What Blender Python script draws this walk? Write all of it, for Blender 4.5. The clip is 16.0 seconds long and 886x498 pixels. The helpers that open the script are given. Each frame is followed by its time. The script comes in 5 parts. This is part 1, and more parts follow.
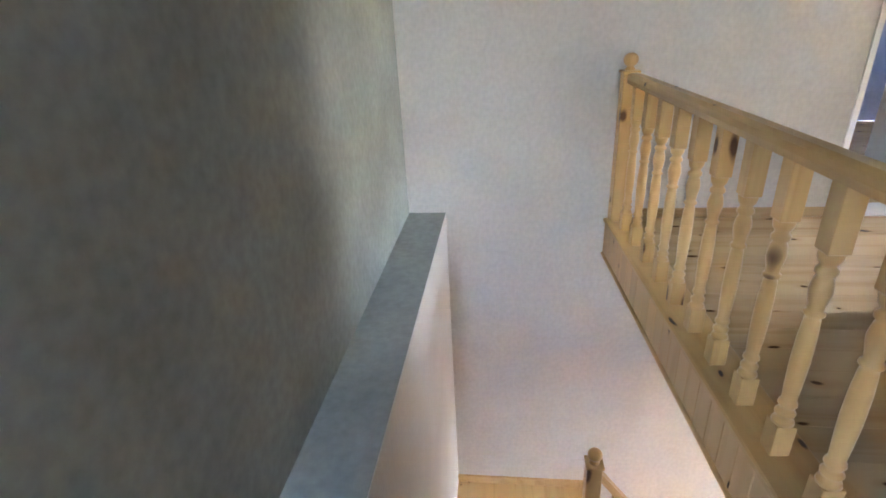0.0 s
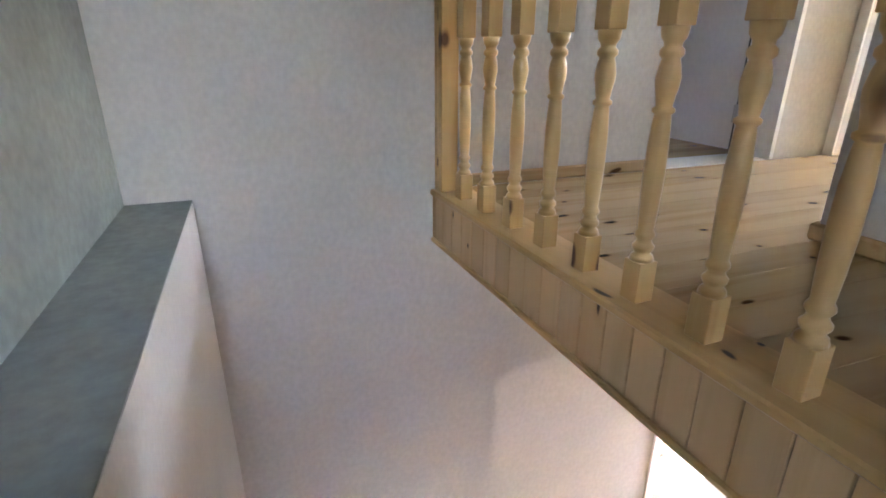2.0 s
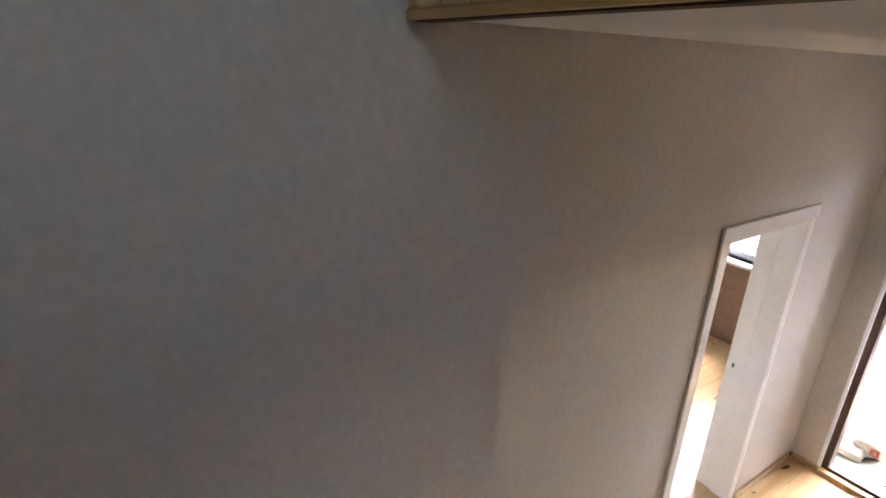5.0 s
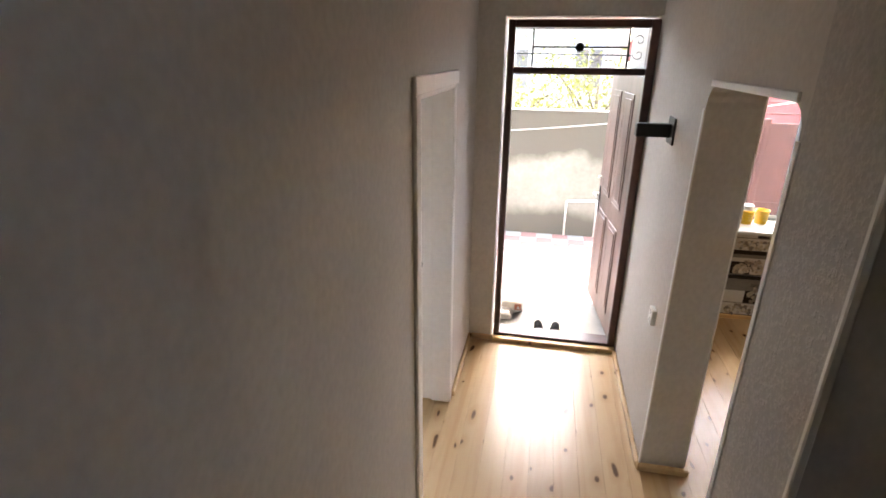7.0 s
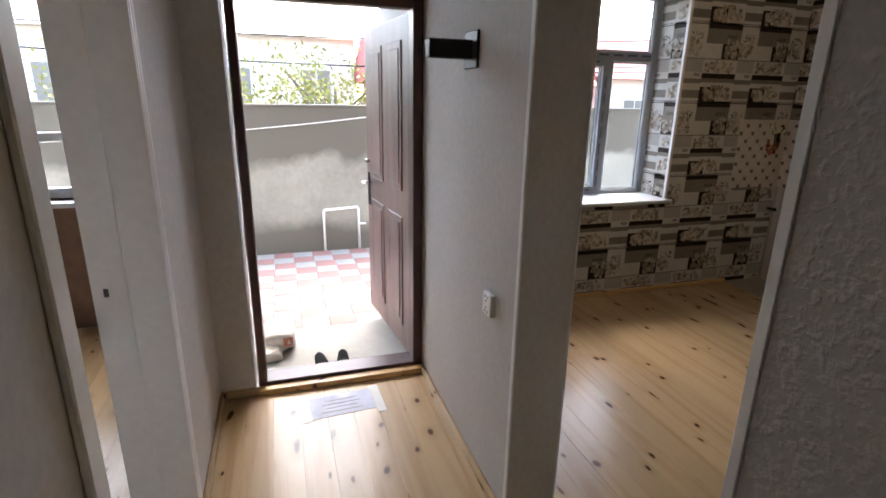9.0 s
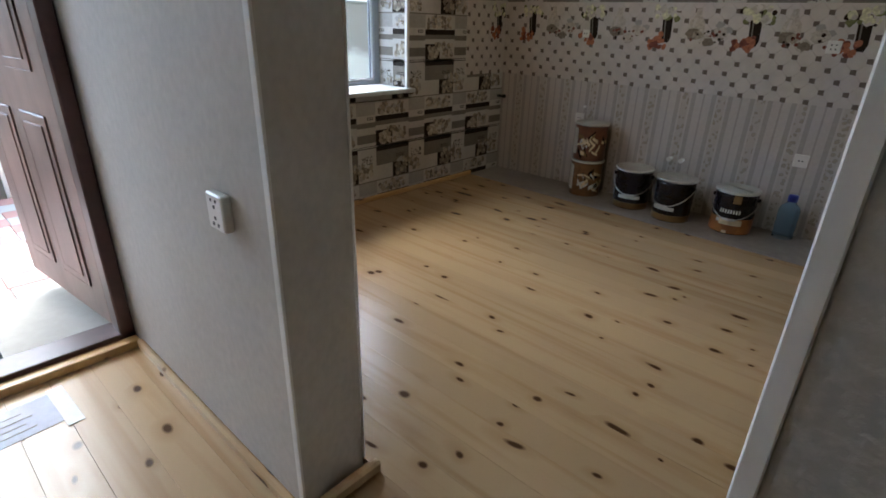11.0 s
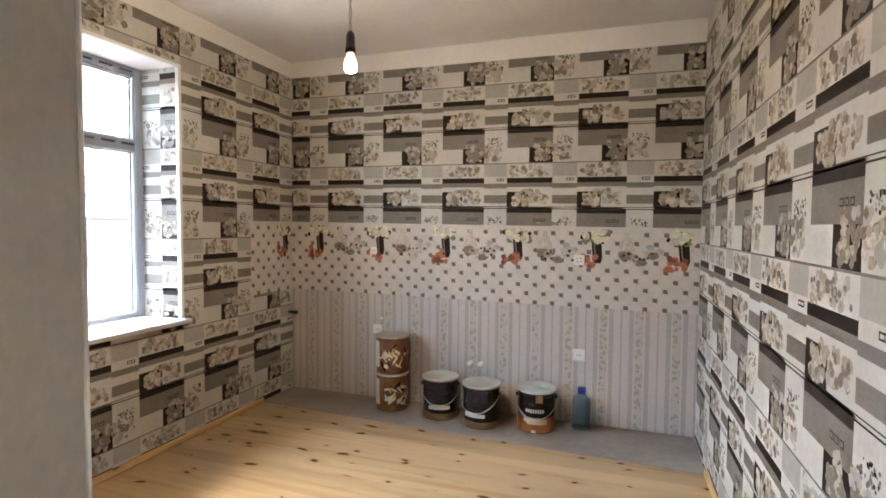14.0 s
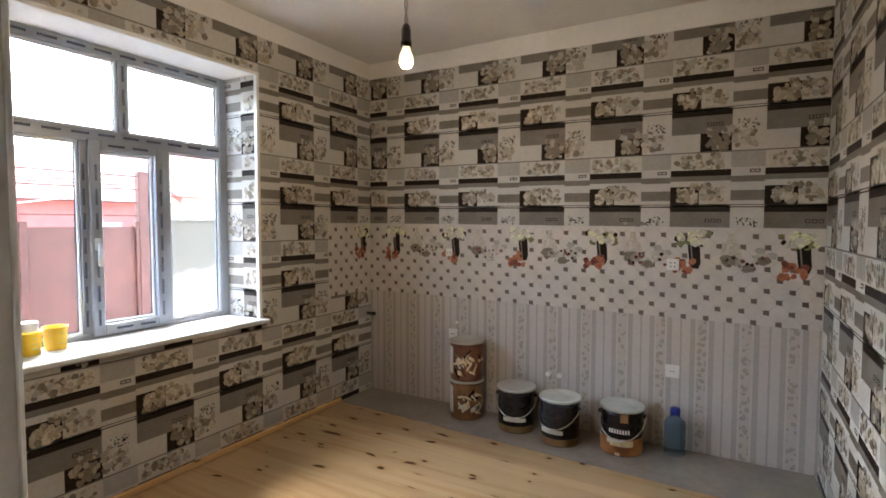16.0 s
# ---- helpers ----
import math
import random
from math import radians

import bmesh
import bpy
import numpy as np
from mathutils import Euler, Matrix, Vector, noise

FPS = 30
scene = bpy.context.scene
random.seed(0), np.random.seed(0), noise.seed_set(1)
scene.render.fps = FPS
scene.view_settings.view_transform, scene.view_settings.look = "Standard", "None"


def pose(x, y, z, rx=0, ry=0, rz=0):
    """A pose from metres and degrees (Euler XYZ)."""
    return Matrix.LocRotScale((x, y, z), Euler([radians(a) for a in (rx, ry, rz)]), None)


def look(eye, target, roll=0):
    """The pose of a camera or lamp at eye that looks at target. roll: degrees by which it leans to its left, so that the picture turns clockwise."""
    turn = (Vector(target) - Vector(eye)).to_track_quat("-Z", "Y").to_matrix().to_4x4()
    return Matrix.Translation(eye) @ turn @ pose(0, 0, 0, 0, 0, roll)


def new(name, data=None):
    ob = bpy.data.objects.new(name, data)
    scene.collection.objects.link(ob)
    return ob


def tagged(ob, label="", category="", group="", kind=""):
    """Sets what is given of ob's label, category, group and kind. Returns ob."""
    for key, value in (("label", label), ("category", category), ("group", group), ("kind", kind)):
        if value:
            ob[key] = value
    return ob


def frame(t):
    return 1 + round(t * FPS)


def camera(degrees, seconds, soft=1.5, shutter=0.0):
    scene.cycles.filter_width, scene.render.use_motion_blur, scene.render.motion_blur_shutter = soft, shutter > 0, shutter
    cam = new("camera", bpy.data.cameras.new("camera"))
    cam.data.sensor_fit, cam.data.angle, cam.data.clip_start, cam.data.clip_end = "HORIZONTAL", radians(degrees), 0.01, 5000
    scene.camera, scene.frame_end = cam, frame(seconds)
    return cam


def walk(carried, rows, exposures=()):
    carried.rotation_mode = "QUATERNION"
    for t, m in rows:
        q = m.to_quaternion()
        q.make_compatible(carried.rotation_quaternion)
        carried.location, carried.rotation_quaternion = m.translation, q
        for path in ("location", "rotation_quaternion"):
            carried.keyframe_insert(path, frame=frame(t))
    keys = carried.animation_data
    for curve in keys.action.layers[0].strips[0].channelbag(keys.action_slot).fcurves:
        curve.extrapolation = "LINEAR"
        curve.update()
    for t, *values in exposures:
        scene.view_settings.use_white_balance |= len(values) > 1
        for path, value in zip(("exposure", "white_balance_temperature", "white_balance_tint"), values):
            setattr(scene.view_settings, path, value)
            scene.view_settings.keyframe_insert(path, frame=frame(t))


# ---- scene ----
cam = camera(81.7, 16.0, soft=1.7)
PATH = [
    (0, (0.057, -2.198, 4.316), (-0.169, -0.393, 3.485), -3.0),
    (0.5, (-0.006, -2.008, 4.138), (0.064, -0.199, 3.288), -2.2),
    (1, (-0.034, -1.783, 4.038), (0.3, 0.008, 3.213), -1.1),
    (1.5, (-0.054, -1.516, 3.85), (0.466, 0.252, 3.074), -0.7),
    (2, (-0.046, -1.296, 3.696), (0.599, 0.458, 2.983), 0.1),
    (2.5, (0.013, -1.105, 3.657), (0.728, 0.635, 2.978), 0.7),
    (3, (-0.07, -0.886, 3.437), (0.699, 0.837, 2.775), 0.7),
    (3.2, (-0.053, -0.815, 3.395), (0.705, 0.919, 2.749), 0.3),
    (5.3, (0.073, -0.14, 2.654), (1.235, 1.318, 1.93), 1.9),
    (5.5, (0.07, -0.081, 2.579), (1.325, 1.292, 1.844), 1.6),
    (6, (0.199, 0.076, 2.423), (1.711, 1.157, 1.683), 1.1),
    (6.5, (0.332, 0.229, 2.311), (2.055, 0.925, 1.572), 0.8),
    (7, (0.427, 0.405, 2.18), (2.262, 0.763, 1.469), 0.6),
    (7.5, (0.656, 0.475, 2.006), (2.539, 0.481, 1.334), 0.9),
    (8, (0.889, 0.502, 1.93), (2.765, 0.191, 1.31), 1.2),
    (8.2, (1.01, 0.507, 1.836), (2.881, 0.108, 1.252), 1.2),
    (10.3, (1.717, 0.403, 1.383), (3.319, -0.566, 0.681), 1.5),
    (10.5, (1.776, 0.335, 1.302), (3.296, -0.748, 0.582), 1.4),
    (11, (1.935, 0.254, 1.271), (3.158, -1.113, 0.475), 1.7),
    (11.5, (2.117, 0.304, 1.273), (2.997, -1.298, 0.461), 2.4),
    (12, (2.186, 0.282, 1.273), (2.826, -1.469, 0.55), 3.0),
    (12.5, (2.179, 0.212, 1.27), (2.78, -1.627, 0.764), 2.2),
    (13, (2.182, 0.132, 1.36), (2.784, -1.749, 1.044), 1.3),
    (13.5, (2.163, 0.093, 1.438), (2.795, -1.798, 1.271), 0.8),
    (14, (2.178, 0.038, 1.462), (2.823, -1.853, 1.372), 0.5),
    (14.5, (2.194, -0.072, 1.481), (2.89, -1.945, 1.391), 0.4),
    (15, (2.138, -0.128, 1.472), (2.952, -1.951, 1.364), 0.3),
    (15.5, (2.09, -0.178, 1.482), (3.038, -1.936, 1.377), 0.1),
    (16, (2.089, -0.201, 1.485), (3.081, -1.934, 1.386), 0.1),
]
walk(cam, [(t, look(eye, target, roll)) for t, eye, target, roll in PATH],
     exposures=[(0.0, 7.45, 6950, 16), (1.5, 7.1, 6950, 16), (3.2, 6.85, 6800, 14), (5.3, 5.5, 7450, 11), (7.0, 4.95, 7700, 11), (8.2, 4.4, 7500, 11), (10.3, 3.75, 6300, 4), (11.0, 4.15, 6350, 2), (11.5, 5.2, 6250, 1),
                (12.0, 5.85, 6050, 1), (12.5, 5.95, 6200, 3), (13.0, 5.75, 6500, 3), (14.0, 5.75, 6700, 5), (16.0, 5.15, 6750, 5)])

# ---- world and light ----
world = bpy.data.worlds.new("sky")
scene.world = world
world.use_nodes = True
wn = world.node_tree.nodes
sky = wn.new("ShaderNodeTexSky")
sky.sky_type = "NISHITA"
sky.sun_disc = False
sky.sun_elevation = radians(60)
sky.sun_rotation = radians(103)
sky.air_density, sky.dust_density = 1.0, 2.0
wn["Background"].inputs["Strength"].default_value = 0.15
world.node_tree.links.new(sky.outputs[0], wn["Background"].inputs["Color"])
sun = new("sun", bpy.data.lights.new("sun", "SUN"))
sun.data.energy, sun.data.angle, sun.data.color = 0.25, radians(80), (1.0, 0.995, 0.98)
sun.matrix_world = look((0, 0, 60), (-33.7, 8, 0))


# ---- materials ----
def shade(name, color, rough=0.7, metal=0.0, grain=0.06, scale=40.0, bump=0.1, stain=0.08, stain_scale=1.3, stretch=(1, 1, 1), pits=None):
    """A surface with fine grain, broad staining and relief."""
    m = bpy.data.materials.new(name)
    m.use_nodes = True
    n, l = m.node_tree.nodes, m.node_tree.links
    b = n["Principled BSDF"]
    b.inputs["Roughness"].default_value, b.inputs["Metallic"].default_value = rough, metal
    tc = n.new("ShaderNodeTexCoord")
    mp = n.new("ShaderNodeMapping")
    mp.inputs["Scale"].default_value = stretch
    l.new(tc.outputs["Object"], mp.inputs["Vector"])
    fine, broad = n.new("ShaderNodeTexNoise"), n.new("ShaderNodeTexNoise")
    fine.inputs["Scale"].default_value, fine.inputs["Detail"].default_value = scale, 5
    broad.inputs["Scale"].default_value, broad.inputs["Detail"].default_value = stain_scale, 4
    l.new(mp.outputs[0], fine.inputs["Vector"])
    l.new(tc.outputs["Object"], broad.inputs["Vector"])
    prev = None
    for tex, amount in ((fine, grain), (broad, stain)):
        r = n.new("ShaderNodeMapRange")
        r.inputs[1].default_value, r.inputs[2].default_value = 0.3, 0.7
        r.inputs[3].default_value, r.inputs[4].default_value = 1 - amount, 1 + amount
        l.new(tex.outputs[0], r.inputs[0])
        v = n.new("ShaderNodeVectorMath")
        v.operation = "SCALE"
        if prev is None:
            v.inputs[0].default_value = color
        else:
            l.new(prev, v.inputs[0])
        l.new(r.outputs[0], v.inputs["Scale"])
        prev = v.outputs[0]
    l.new(prev, b.inputs["Base Color"])
    if bump:
        bp = n.new("ShaderNodeBump")
        bp.inputs["Strength"].default_value, bp.inputs["Distance"].default_value = bump, 0.004
        if pits:
            pr = n.new("ShaderNodeMapRange")
            pr.inputs[1].default_value, pr.inputs[2].default_value = pits
            l.new(fine.outputs[0], pr.inputs[0])
            l.new(pr.outputs[0], bp.inputs["Height"])
        else:
            l.new(fine.outputs[0], bp.inputs["Height"])
        l.new(bp.outputs[0], b.inputs["Normal"])
    return m


def pine(name, light, dark, rough, along, knots=1.0, knot_size=0.085, core_color=(0.055, 0.028, 0.014)):
    """Knotty pine: grain streaks along one axis and dark oval knots, different from piece to piece."""
    m = bpy.data.materials.new(name)
    m.use_nodes = True
    n, l = m.node_tree.nodes, m.node_tree.links
    b = n["Principled BSDF"]
    tc, info = n.new("ShaderNodeTexCoord"), n.new("ShaderNodeObjectInfo")
    off = n.new("ShaderNodeVectorMath")
    off.operation = "MULTIPLY"
    off.inputs[1].default_value = (17.0, 9.0, 13.0)
    l.new(info.outputs["Random"], off.inputs[0])
    add = n.new("ShaderNodeVectorMath")
    l.new(tc.outputs["Object"], add.inputs[0])
    l.new(off.outputs[0], add.inputs[1])

    def mapped(scale3):
        mp = n.new("ShaderNodeMapping")
        mp.inputs["Scale"].default_value = scale3
        l.new(add.outputs[0], mp.inputs["Vector"])
        return mp.outputs[0]

    def axes(a, c):
        return tuple(a if k == along else c for k in range(3))

    # knots first, as they bend the grain round them
    sep, com, side = n.new("ShaderNodeSeparateXYZ"), n.new("ShaderNodeCombineXYZ"), n.new("ShaderNodeMath")
    drift = n.new("ShaderNodeTexNoise")
    drift.inputs["Scale"].default_value = 2.3
    l.new(add.outputs[0], drift.inputs["Vector"])
    pull = n.new("ShaderNodeVectorMath")
    pull.operation = "MULTIPLY_ADD"
    pull.inputs[1].default_value = axes(1.5, 0.6)
    l.new(drift.outputs["Color"], pull.inputs[0])
    l.new(mapped(axes(3.0, 6.6)), pull.inputs[2])
    l.new(pull.outputs[0], sep.inputs[0])
    others = [k for k in range(3) if k != along]
    l.new(sep.outputs[others[0]], side.inputs[0])
    l.new(sep.outputs[others[1]], side.inputs[1])
    l.new(sep.outputs[along], com.inputs[0])
    l.new(side.outputs[0], com.inputs[1])
    vor = n.new("ShaderNodeTexVoronoi")
    vor.voronoi_dimensions = "2D"
    vor.inputs["Scale"].default_value = 1.0
    l.new(com.outputs[0], vor.inputs["Vector"])
    pick = n.new("ShaderNodeSeparateColor")
    l.new(vor.outputs["Color"], pick.inputs[0])
    size = n.new("ShaderNodeMapRange")
    size.inputs[1].default_value, size.inputs[2].default_value = 1 - 0.75 * knots, 1.0
    size.inputs[3].default_value, size.inputs[4].default_value = knot_size * 0.35, knot_size
    l.new(pick.outputs[0], size.inputs[0])
    rel = n.new("ShaderNodeMath")
    rel.operation = "DIVIDE"
    some = n.new("ShaderNodeMath")
    some.operation = "GREATER_THAN"
    some.inputs[1].default_value = 1 - 0.75 * knots
    l.new(pick.outputs[0], some.inputs[0])
    held = n.new("ShaderNodeMath")
    held.operation = "MULTIPLY"
    l.new(size.outputs[0], held.inputs[0])
    l.new(some.outputs[0], held.inputs[1])
    plus = n.new("ShaderNodeMath")
    plus.inputs[1].default_value = 0.0005
    l.new(held.outputs[0], plus.inputs[0])
    l.new(vor.outputs["Distance"], rel.inputs[0])
    l.new(plus.outputs[0], rel.inputs[1])
    core = n.new("ShaderNodeMapRange")
    core.inputs[1].default_value, core.inputs[2].default_value = 0.55, 1.1
    core.inputs[3].default_value, core.inputs[4].default_value = 1.0, 0.0
    l.new(rel.outputs[0], core.inputs[0])
    halo = n.new("ShaderNodeMapRange")
    halo.inputs[1].default_value, halo.inputs[2].default_value = 0.8, 3.2
    halo.inputs[3].default_value, halo.inputs[4].default_value = 0.45, 0.0
    l.new(rel.outputs[0], halo.inputs[0])

    grain = n.new("ShaderNodeTexNoise")
    grain.inputs["Scale"].default_value, grain.inputs["Detail"].default_value = 1.0, 6
    grain.inputs["Distortion"].default_value = 0.6
    l.new(mapped(axes(0.8, 15.0)), grain.inputs["Vector"])
    tone = n.new("ShaderNodeMix")
    tone.data_type = "RGBA"
    tone.inputs[6].default_value, tone.inputs[7].default_value = (*light, 1), (*dark, 1)
    gr = n.new("ShaderNodeMapRange")
    gr.inputs[1].default_value, gr.inputs[2].default_value = 0.50, 0.90
    l.new(grain.outputs[0], gr.inputs[0])
    both = n.new("ShaderNodeMath")
    both.operation = "MAXIMUM"
    l.new(gr.outputs[0], both.inputs[0])
    l.new(halo.outputs[0], both.inputs[1])
    l.new(both.outputs[0], tone.inputs[0])
    per = n.new("ShaderNodeMapRange")
    per.inputs[3].default_value, per.inputs[4].default_value = 0.88, 1.07
    l.new(info.outputs["Random"], per.inputs[0])
    v = n.new("ShaderNodeVectorMath")
    v.operation = "SCALE"
    l.new(tone.outputs[2], v.inputs[0])
    l.new(per.outputs[0], v.inputs["Scale"])
    last = n.new("ShaderNodeMix")
    last.data_type = "RGBA"
    last.inputs[7].default_value = (*core_color, 1)
    l.new(v.outputs[0], last.inputs[6])
    l.new(core.outputs[0], last.inputs[0])
    l.new(last.outputs[2], b.inputs["Base Color"])
    b.inputs["Roughness"].default_value = rough
    bp = n.new("ShaderNodeBump")
    bp.inputs["Strength"].default_value, bp.inputs["Distance"].default_value = 0.06, 0.003
    l.new(grain.outputs[0], bp.inputs["Height"])
    l.new(bp.outputs[0], b.inputs["Normal"])
    return m


def print_flowers(name, ground, petal, heart, scale, fill):
    """Printed blossoms on a ground colour."""
    m = bpy.data.materials.new(name)
    m.use_nodes = True
    n, l = m.node_tree.nodes, m.node_tree.links
    b = n["Principled BSDF"]
    b.inputs["Roughness"].default_value = 0.6
    tc = n.new("ShaderNodeTexCoord")
    warp = n.new("ShaderNodeTexNoise")
    warp.inputs["Scale"].default_value = 70
    l.new(tc.outputs["Object"], warp.inputs["Vector"])
    ws = n.new("ShaderNodeVectorMath")
    ws.operation = "SCALE"
    ws.inputs["Scale"].default_value = 0.018
    l.new(warp.outputs["Color"], ws.inputs[0])
    ad = n.new("ShaderNodeVectorMath")
    l.new(tc.outputs["Object"], ad.inputs[0])
    l.new(ws.outputs[0], ad.inputs[1])
    vor = n.new("ShaderNodeTexVoronoi")
    vor.inputs["Scale"].default_value = scale
    l.new(ad.outputs[0], vor.inputs["Vector"])
    ramp = n.new("ShaderNodeValToRGB")
    e = ramp.color_ramp.elements
    e[0].position, e[0].color = 0.10, (*heart, 1)
    e[1].position, e[1].color = fill + 0.12, (*ground, 1)
    e.new(0.22).color = (*petal, 1)
    e.new(fill).color = tuple(0.72 * c for c in petal) + (1,)
    l.new(vor.outputs["Distance"], ramp.inputs[0])
    l.new(ramp.outputs[0], b.inputs["Base Color"])
    return m


MAT = {}
MAT["hall_paper"] = shade("hall_paper", (0.55, 0.515, 0.472), 0.75, grain=0.06, scale=42, bump=0.25, stretch=(1, 1, 0.8))
MAT["rough_paper"] = shade("rough_paper", (0.46, 0.435, 0.405), 0.85, grain=0.10, scale=60, bump=0.38, pits=(0.47, 0.70))
MAT["rough_plaster"] = shade("rough_plaster", (0.52, 0.50, 0.48), 0.85, grain=0.10, scale=90, bump=0.9)
MAT["stair_paint"] = shade("stair_paint", (0.55, 0.535, 0.515), 0.8, grain=0.04, scale=50, bump=0.15)
MAT["cement_bare"] = shade("cement_bare", (0.26, 0.28, 0.26), 0.85, grain=0.10, scale=30, bump=0.25, stain=0.2, stain_scale=1.6)
MAT["white_paint"] = shade("white_paint", (0.80, 0.78, 0.75), 0.45, grain=0.03, scale=30, bump=0.05, stain=0.04)
MAT["ceiling_white"] = shade("ceiling_white", (0.68, 0.655, 0.62), 0.85, grain=0.03, scale=25, bump=0.1)
MAT["floor_pine"] = pine("floor_pine", (0.53, 0.375, 0.21), (0.38, 0.215, 0.09), 0.26, 0, 1.0, 0.125, (0.085, 0.042, 0.018))
MAT["floor_pine"].node_tree.nodes["Principled BSDF"].inputs["Specular IOR Level"].default_value = 0.3
MAT["rail_pine"] = pine("rail_pine", (0.60, 0.375, 0.155), (0.41, 0.205, 0.065), 0.34, 2, 0.85, 0.17, (0.10, 0.04, 0.015))
MAT["bar_pine"] = pine("bar_pine", (0.60, 0.375, 0.155), (0.41, 0.205, 0.065), 0.34, 1, 0.7, 0.08)
MAT["board_pine"] = pine("board_pine", (0.64, 0.41, 0.21), (0.48, 0.27, 0.115), 0.5, 2, 0.6, 0.075)
MAT["screed"] = shade("screed", (0.27, 0.235, 0.20), 0.36, grain=0.10, scale=18, bump=0.15, stain=0.18, stain_scale=2.5)
MAT["joint_dark"] = shade("joint_dark", (0.10, 0.06, 0.03), 0.9, bump=0)
MAT["dark_metal"] = shade("dark_metal", (0.075, 0.032, 0.026), 0.35, 0.0, grain=0.15, scale=25, stain=0.25, stain_scale=4)
MAT["leaf_brown"] = shade("leaf_brown", (0.20, 0.125, 0.105), 0.38, 0.0, grain=0.18, scale=14, stain=0.3, stain_scale=3, stretch=(1, 1, 0.12))
MAT["black_iron"] = shade("black_iron", (0.02, 0.02, 0.02), 0.45, 0.4)
MAT["steel"] = shade("steel", (0.55, 0.53, 0.5), 0.3, 0.9)
MAT["brass"] = shade("brass", (0.35, 0.22, 0.08), 0.35, 0.9)
MAT["pvc"] = shade("pvc", (0.55, 0.57, 0.60), 0.35, grain=0.02, stain=0.03, bump=0)
MAT["pvc_film"] = shade("pvc_film", (0.30, 0.33, 0.38), 0.3, grain=0.05, scale=12, stain=0.08, bump=0.05)
MAT["film_ink"] = shade("film_ink", (0.05, 0.06, 0.12), 0.5, bump=0)
MAT["gasket"] = shade("gasket", (0.03, 0.03, 0.035), 0.6, bump=0)
MAT["sill_white"] = shade("sill_white", (0.60, 0.62, 0.64), 0.3, grain=0.03, stain=0.06)
MAT["plastic_white"] = shade("plastic_white", (0.78, 0.76, 0.72), 0.35, grain=0.01, stain=0.02, bump=0)
MAT["slot_dark"] = shade("slot_dark", (0.06, 0.06, 0.06), 0.6, bump=0)
MAT["concrete"] = shade("concrete", (0.36, 0.345, 0.32), 0.9, grain=0.08, scale=22, bump=0.3, stain=0.22, stain_scale=0.9)
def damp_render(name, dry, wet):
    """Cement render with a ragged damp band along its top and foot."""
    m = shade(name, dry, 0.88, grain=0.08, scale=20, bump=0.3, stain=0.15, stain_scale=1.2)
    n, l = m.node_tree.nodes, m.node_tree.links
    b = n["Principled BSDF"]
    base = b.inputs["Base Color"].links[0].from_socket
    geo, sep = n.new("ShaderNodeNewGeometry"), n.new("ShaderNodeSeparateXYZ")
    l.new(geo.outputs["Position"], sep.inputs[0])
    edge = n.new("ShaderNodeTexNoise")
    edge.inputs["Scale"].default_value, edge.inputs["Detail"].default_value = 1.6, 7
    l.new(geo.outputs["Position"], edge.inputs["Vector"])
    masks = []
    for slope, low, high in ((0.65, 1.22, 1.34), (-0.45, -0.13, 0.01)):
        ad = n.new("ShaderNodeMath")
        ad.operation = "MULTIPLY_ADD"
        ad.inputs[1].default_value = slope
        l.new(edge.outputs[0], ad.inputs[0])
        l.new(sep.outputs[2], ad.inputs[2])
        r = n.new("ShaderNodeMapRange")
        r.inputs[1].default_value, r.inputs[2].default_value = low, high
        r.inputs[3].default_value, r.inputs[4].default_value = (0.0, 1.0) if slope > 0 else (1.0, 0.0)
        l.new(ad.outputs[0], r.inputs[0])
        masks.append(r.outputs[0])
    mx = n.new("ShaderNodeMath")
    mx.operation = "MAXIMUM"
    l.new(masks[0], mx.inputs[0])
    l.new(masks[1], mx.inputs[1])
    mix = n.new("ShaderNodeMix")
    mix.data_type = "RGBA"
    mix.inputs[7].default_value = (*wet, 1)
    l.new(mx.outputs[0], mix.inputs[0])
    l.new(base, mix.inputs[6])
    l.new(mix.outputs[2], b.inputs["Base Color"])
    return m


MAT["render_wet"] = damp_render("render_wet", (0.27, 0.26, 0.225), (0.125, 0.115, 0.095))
MAT["porch"] = shade("porch", (0.29, 0.285, 0.265), 0.7, grain=0.05, scale=20, bump=0.1)
MAT["paver_pink"] = shade("paver_pink", (0.29, 0.155, 0.14), 0.85, grain=0.10, scale=60, bump=0.3, stain=0.15)
MAT["paver_grey"] = shade("paver_grey", (0.29, 0.30, 0.295), 0.85, grain=0.10, scale=60, bump=0.3, stain=0.15)
MAT["earth"] = shade("earth", (0.22, 0.19, 0.15), 0.95, grain=0.15, scale=3, bump=0.2, stain=0.25)
MAT["red_sheet"] = shade("red_sheet", (0.11, 0.042, 0.034), 0.6, grain=0.1, scale=9, bump=0.1, stain=0.2, stain_scale=2)
MAT["red_roof"] = shade("red_roof", (0.42, 0.10, 0.09), 0.6, grain=0.1, scale=6, stain=0.2)
MAT["facade"] = shade("facade", (0.62, 0.56, 0.48), 0.85, grain=0.06, scale=8, stain=0.1)
MAT["brown_dado"] = shade("brown_dado", (0.20, 0.12, 0.08), 0.6, grain=0.15, scale=12, stain=0.1)
# pale wall with the blue of cool daylight put into its colour
MAT["blue_paint"] = shade("blue_paint", (0.36, 0.42, 0.62), 0.8, grain=0.05, scale=30, stain=0.08)
MAT["yellow_paper"] = shade("yellow_paper", (0.62, 0.56, 0.36), 0.8, grain=0.06, scale=20, stain=0.08)
MAT["tin_black"] = shade("tin_black", (0.014, 0.014, 0.016), 0.25, grain=0.05, bump=0)
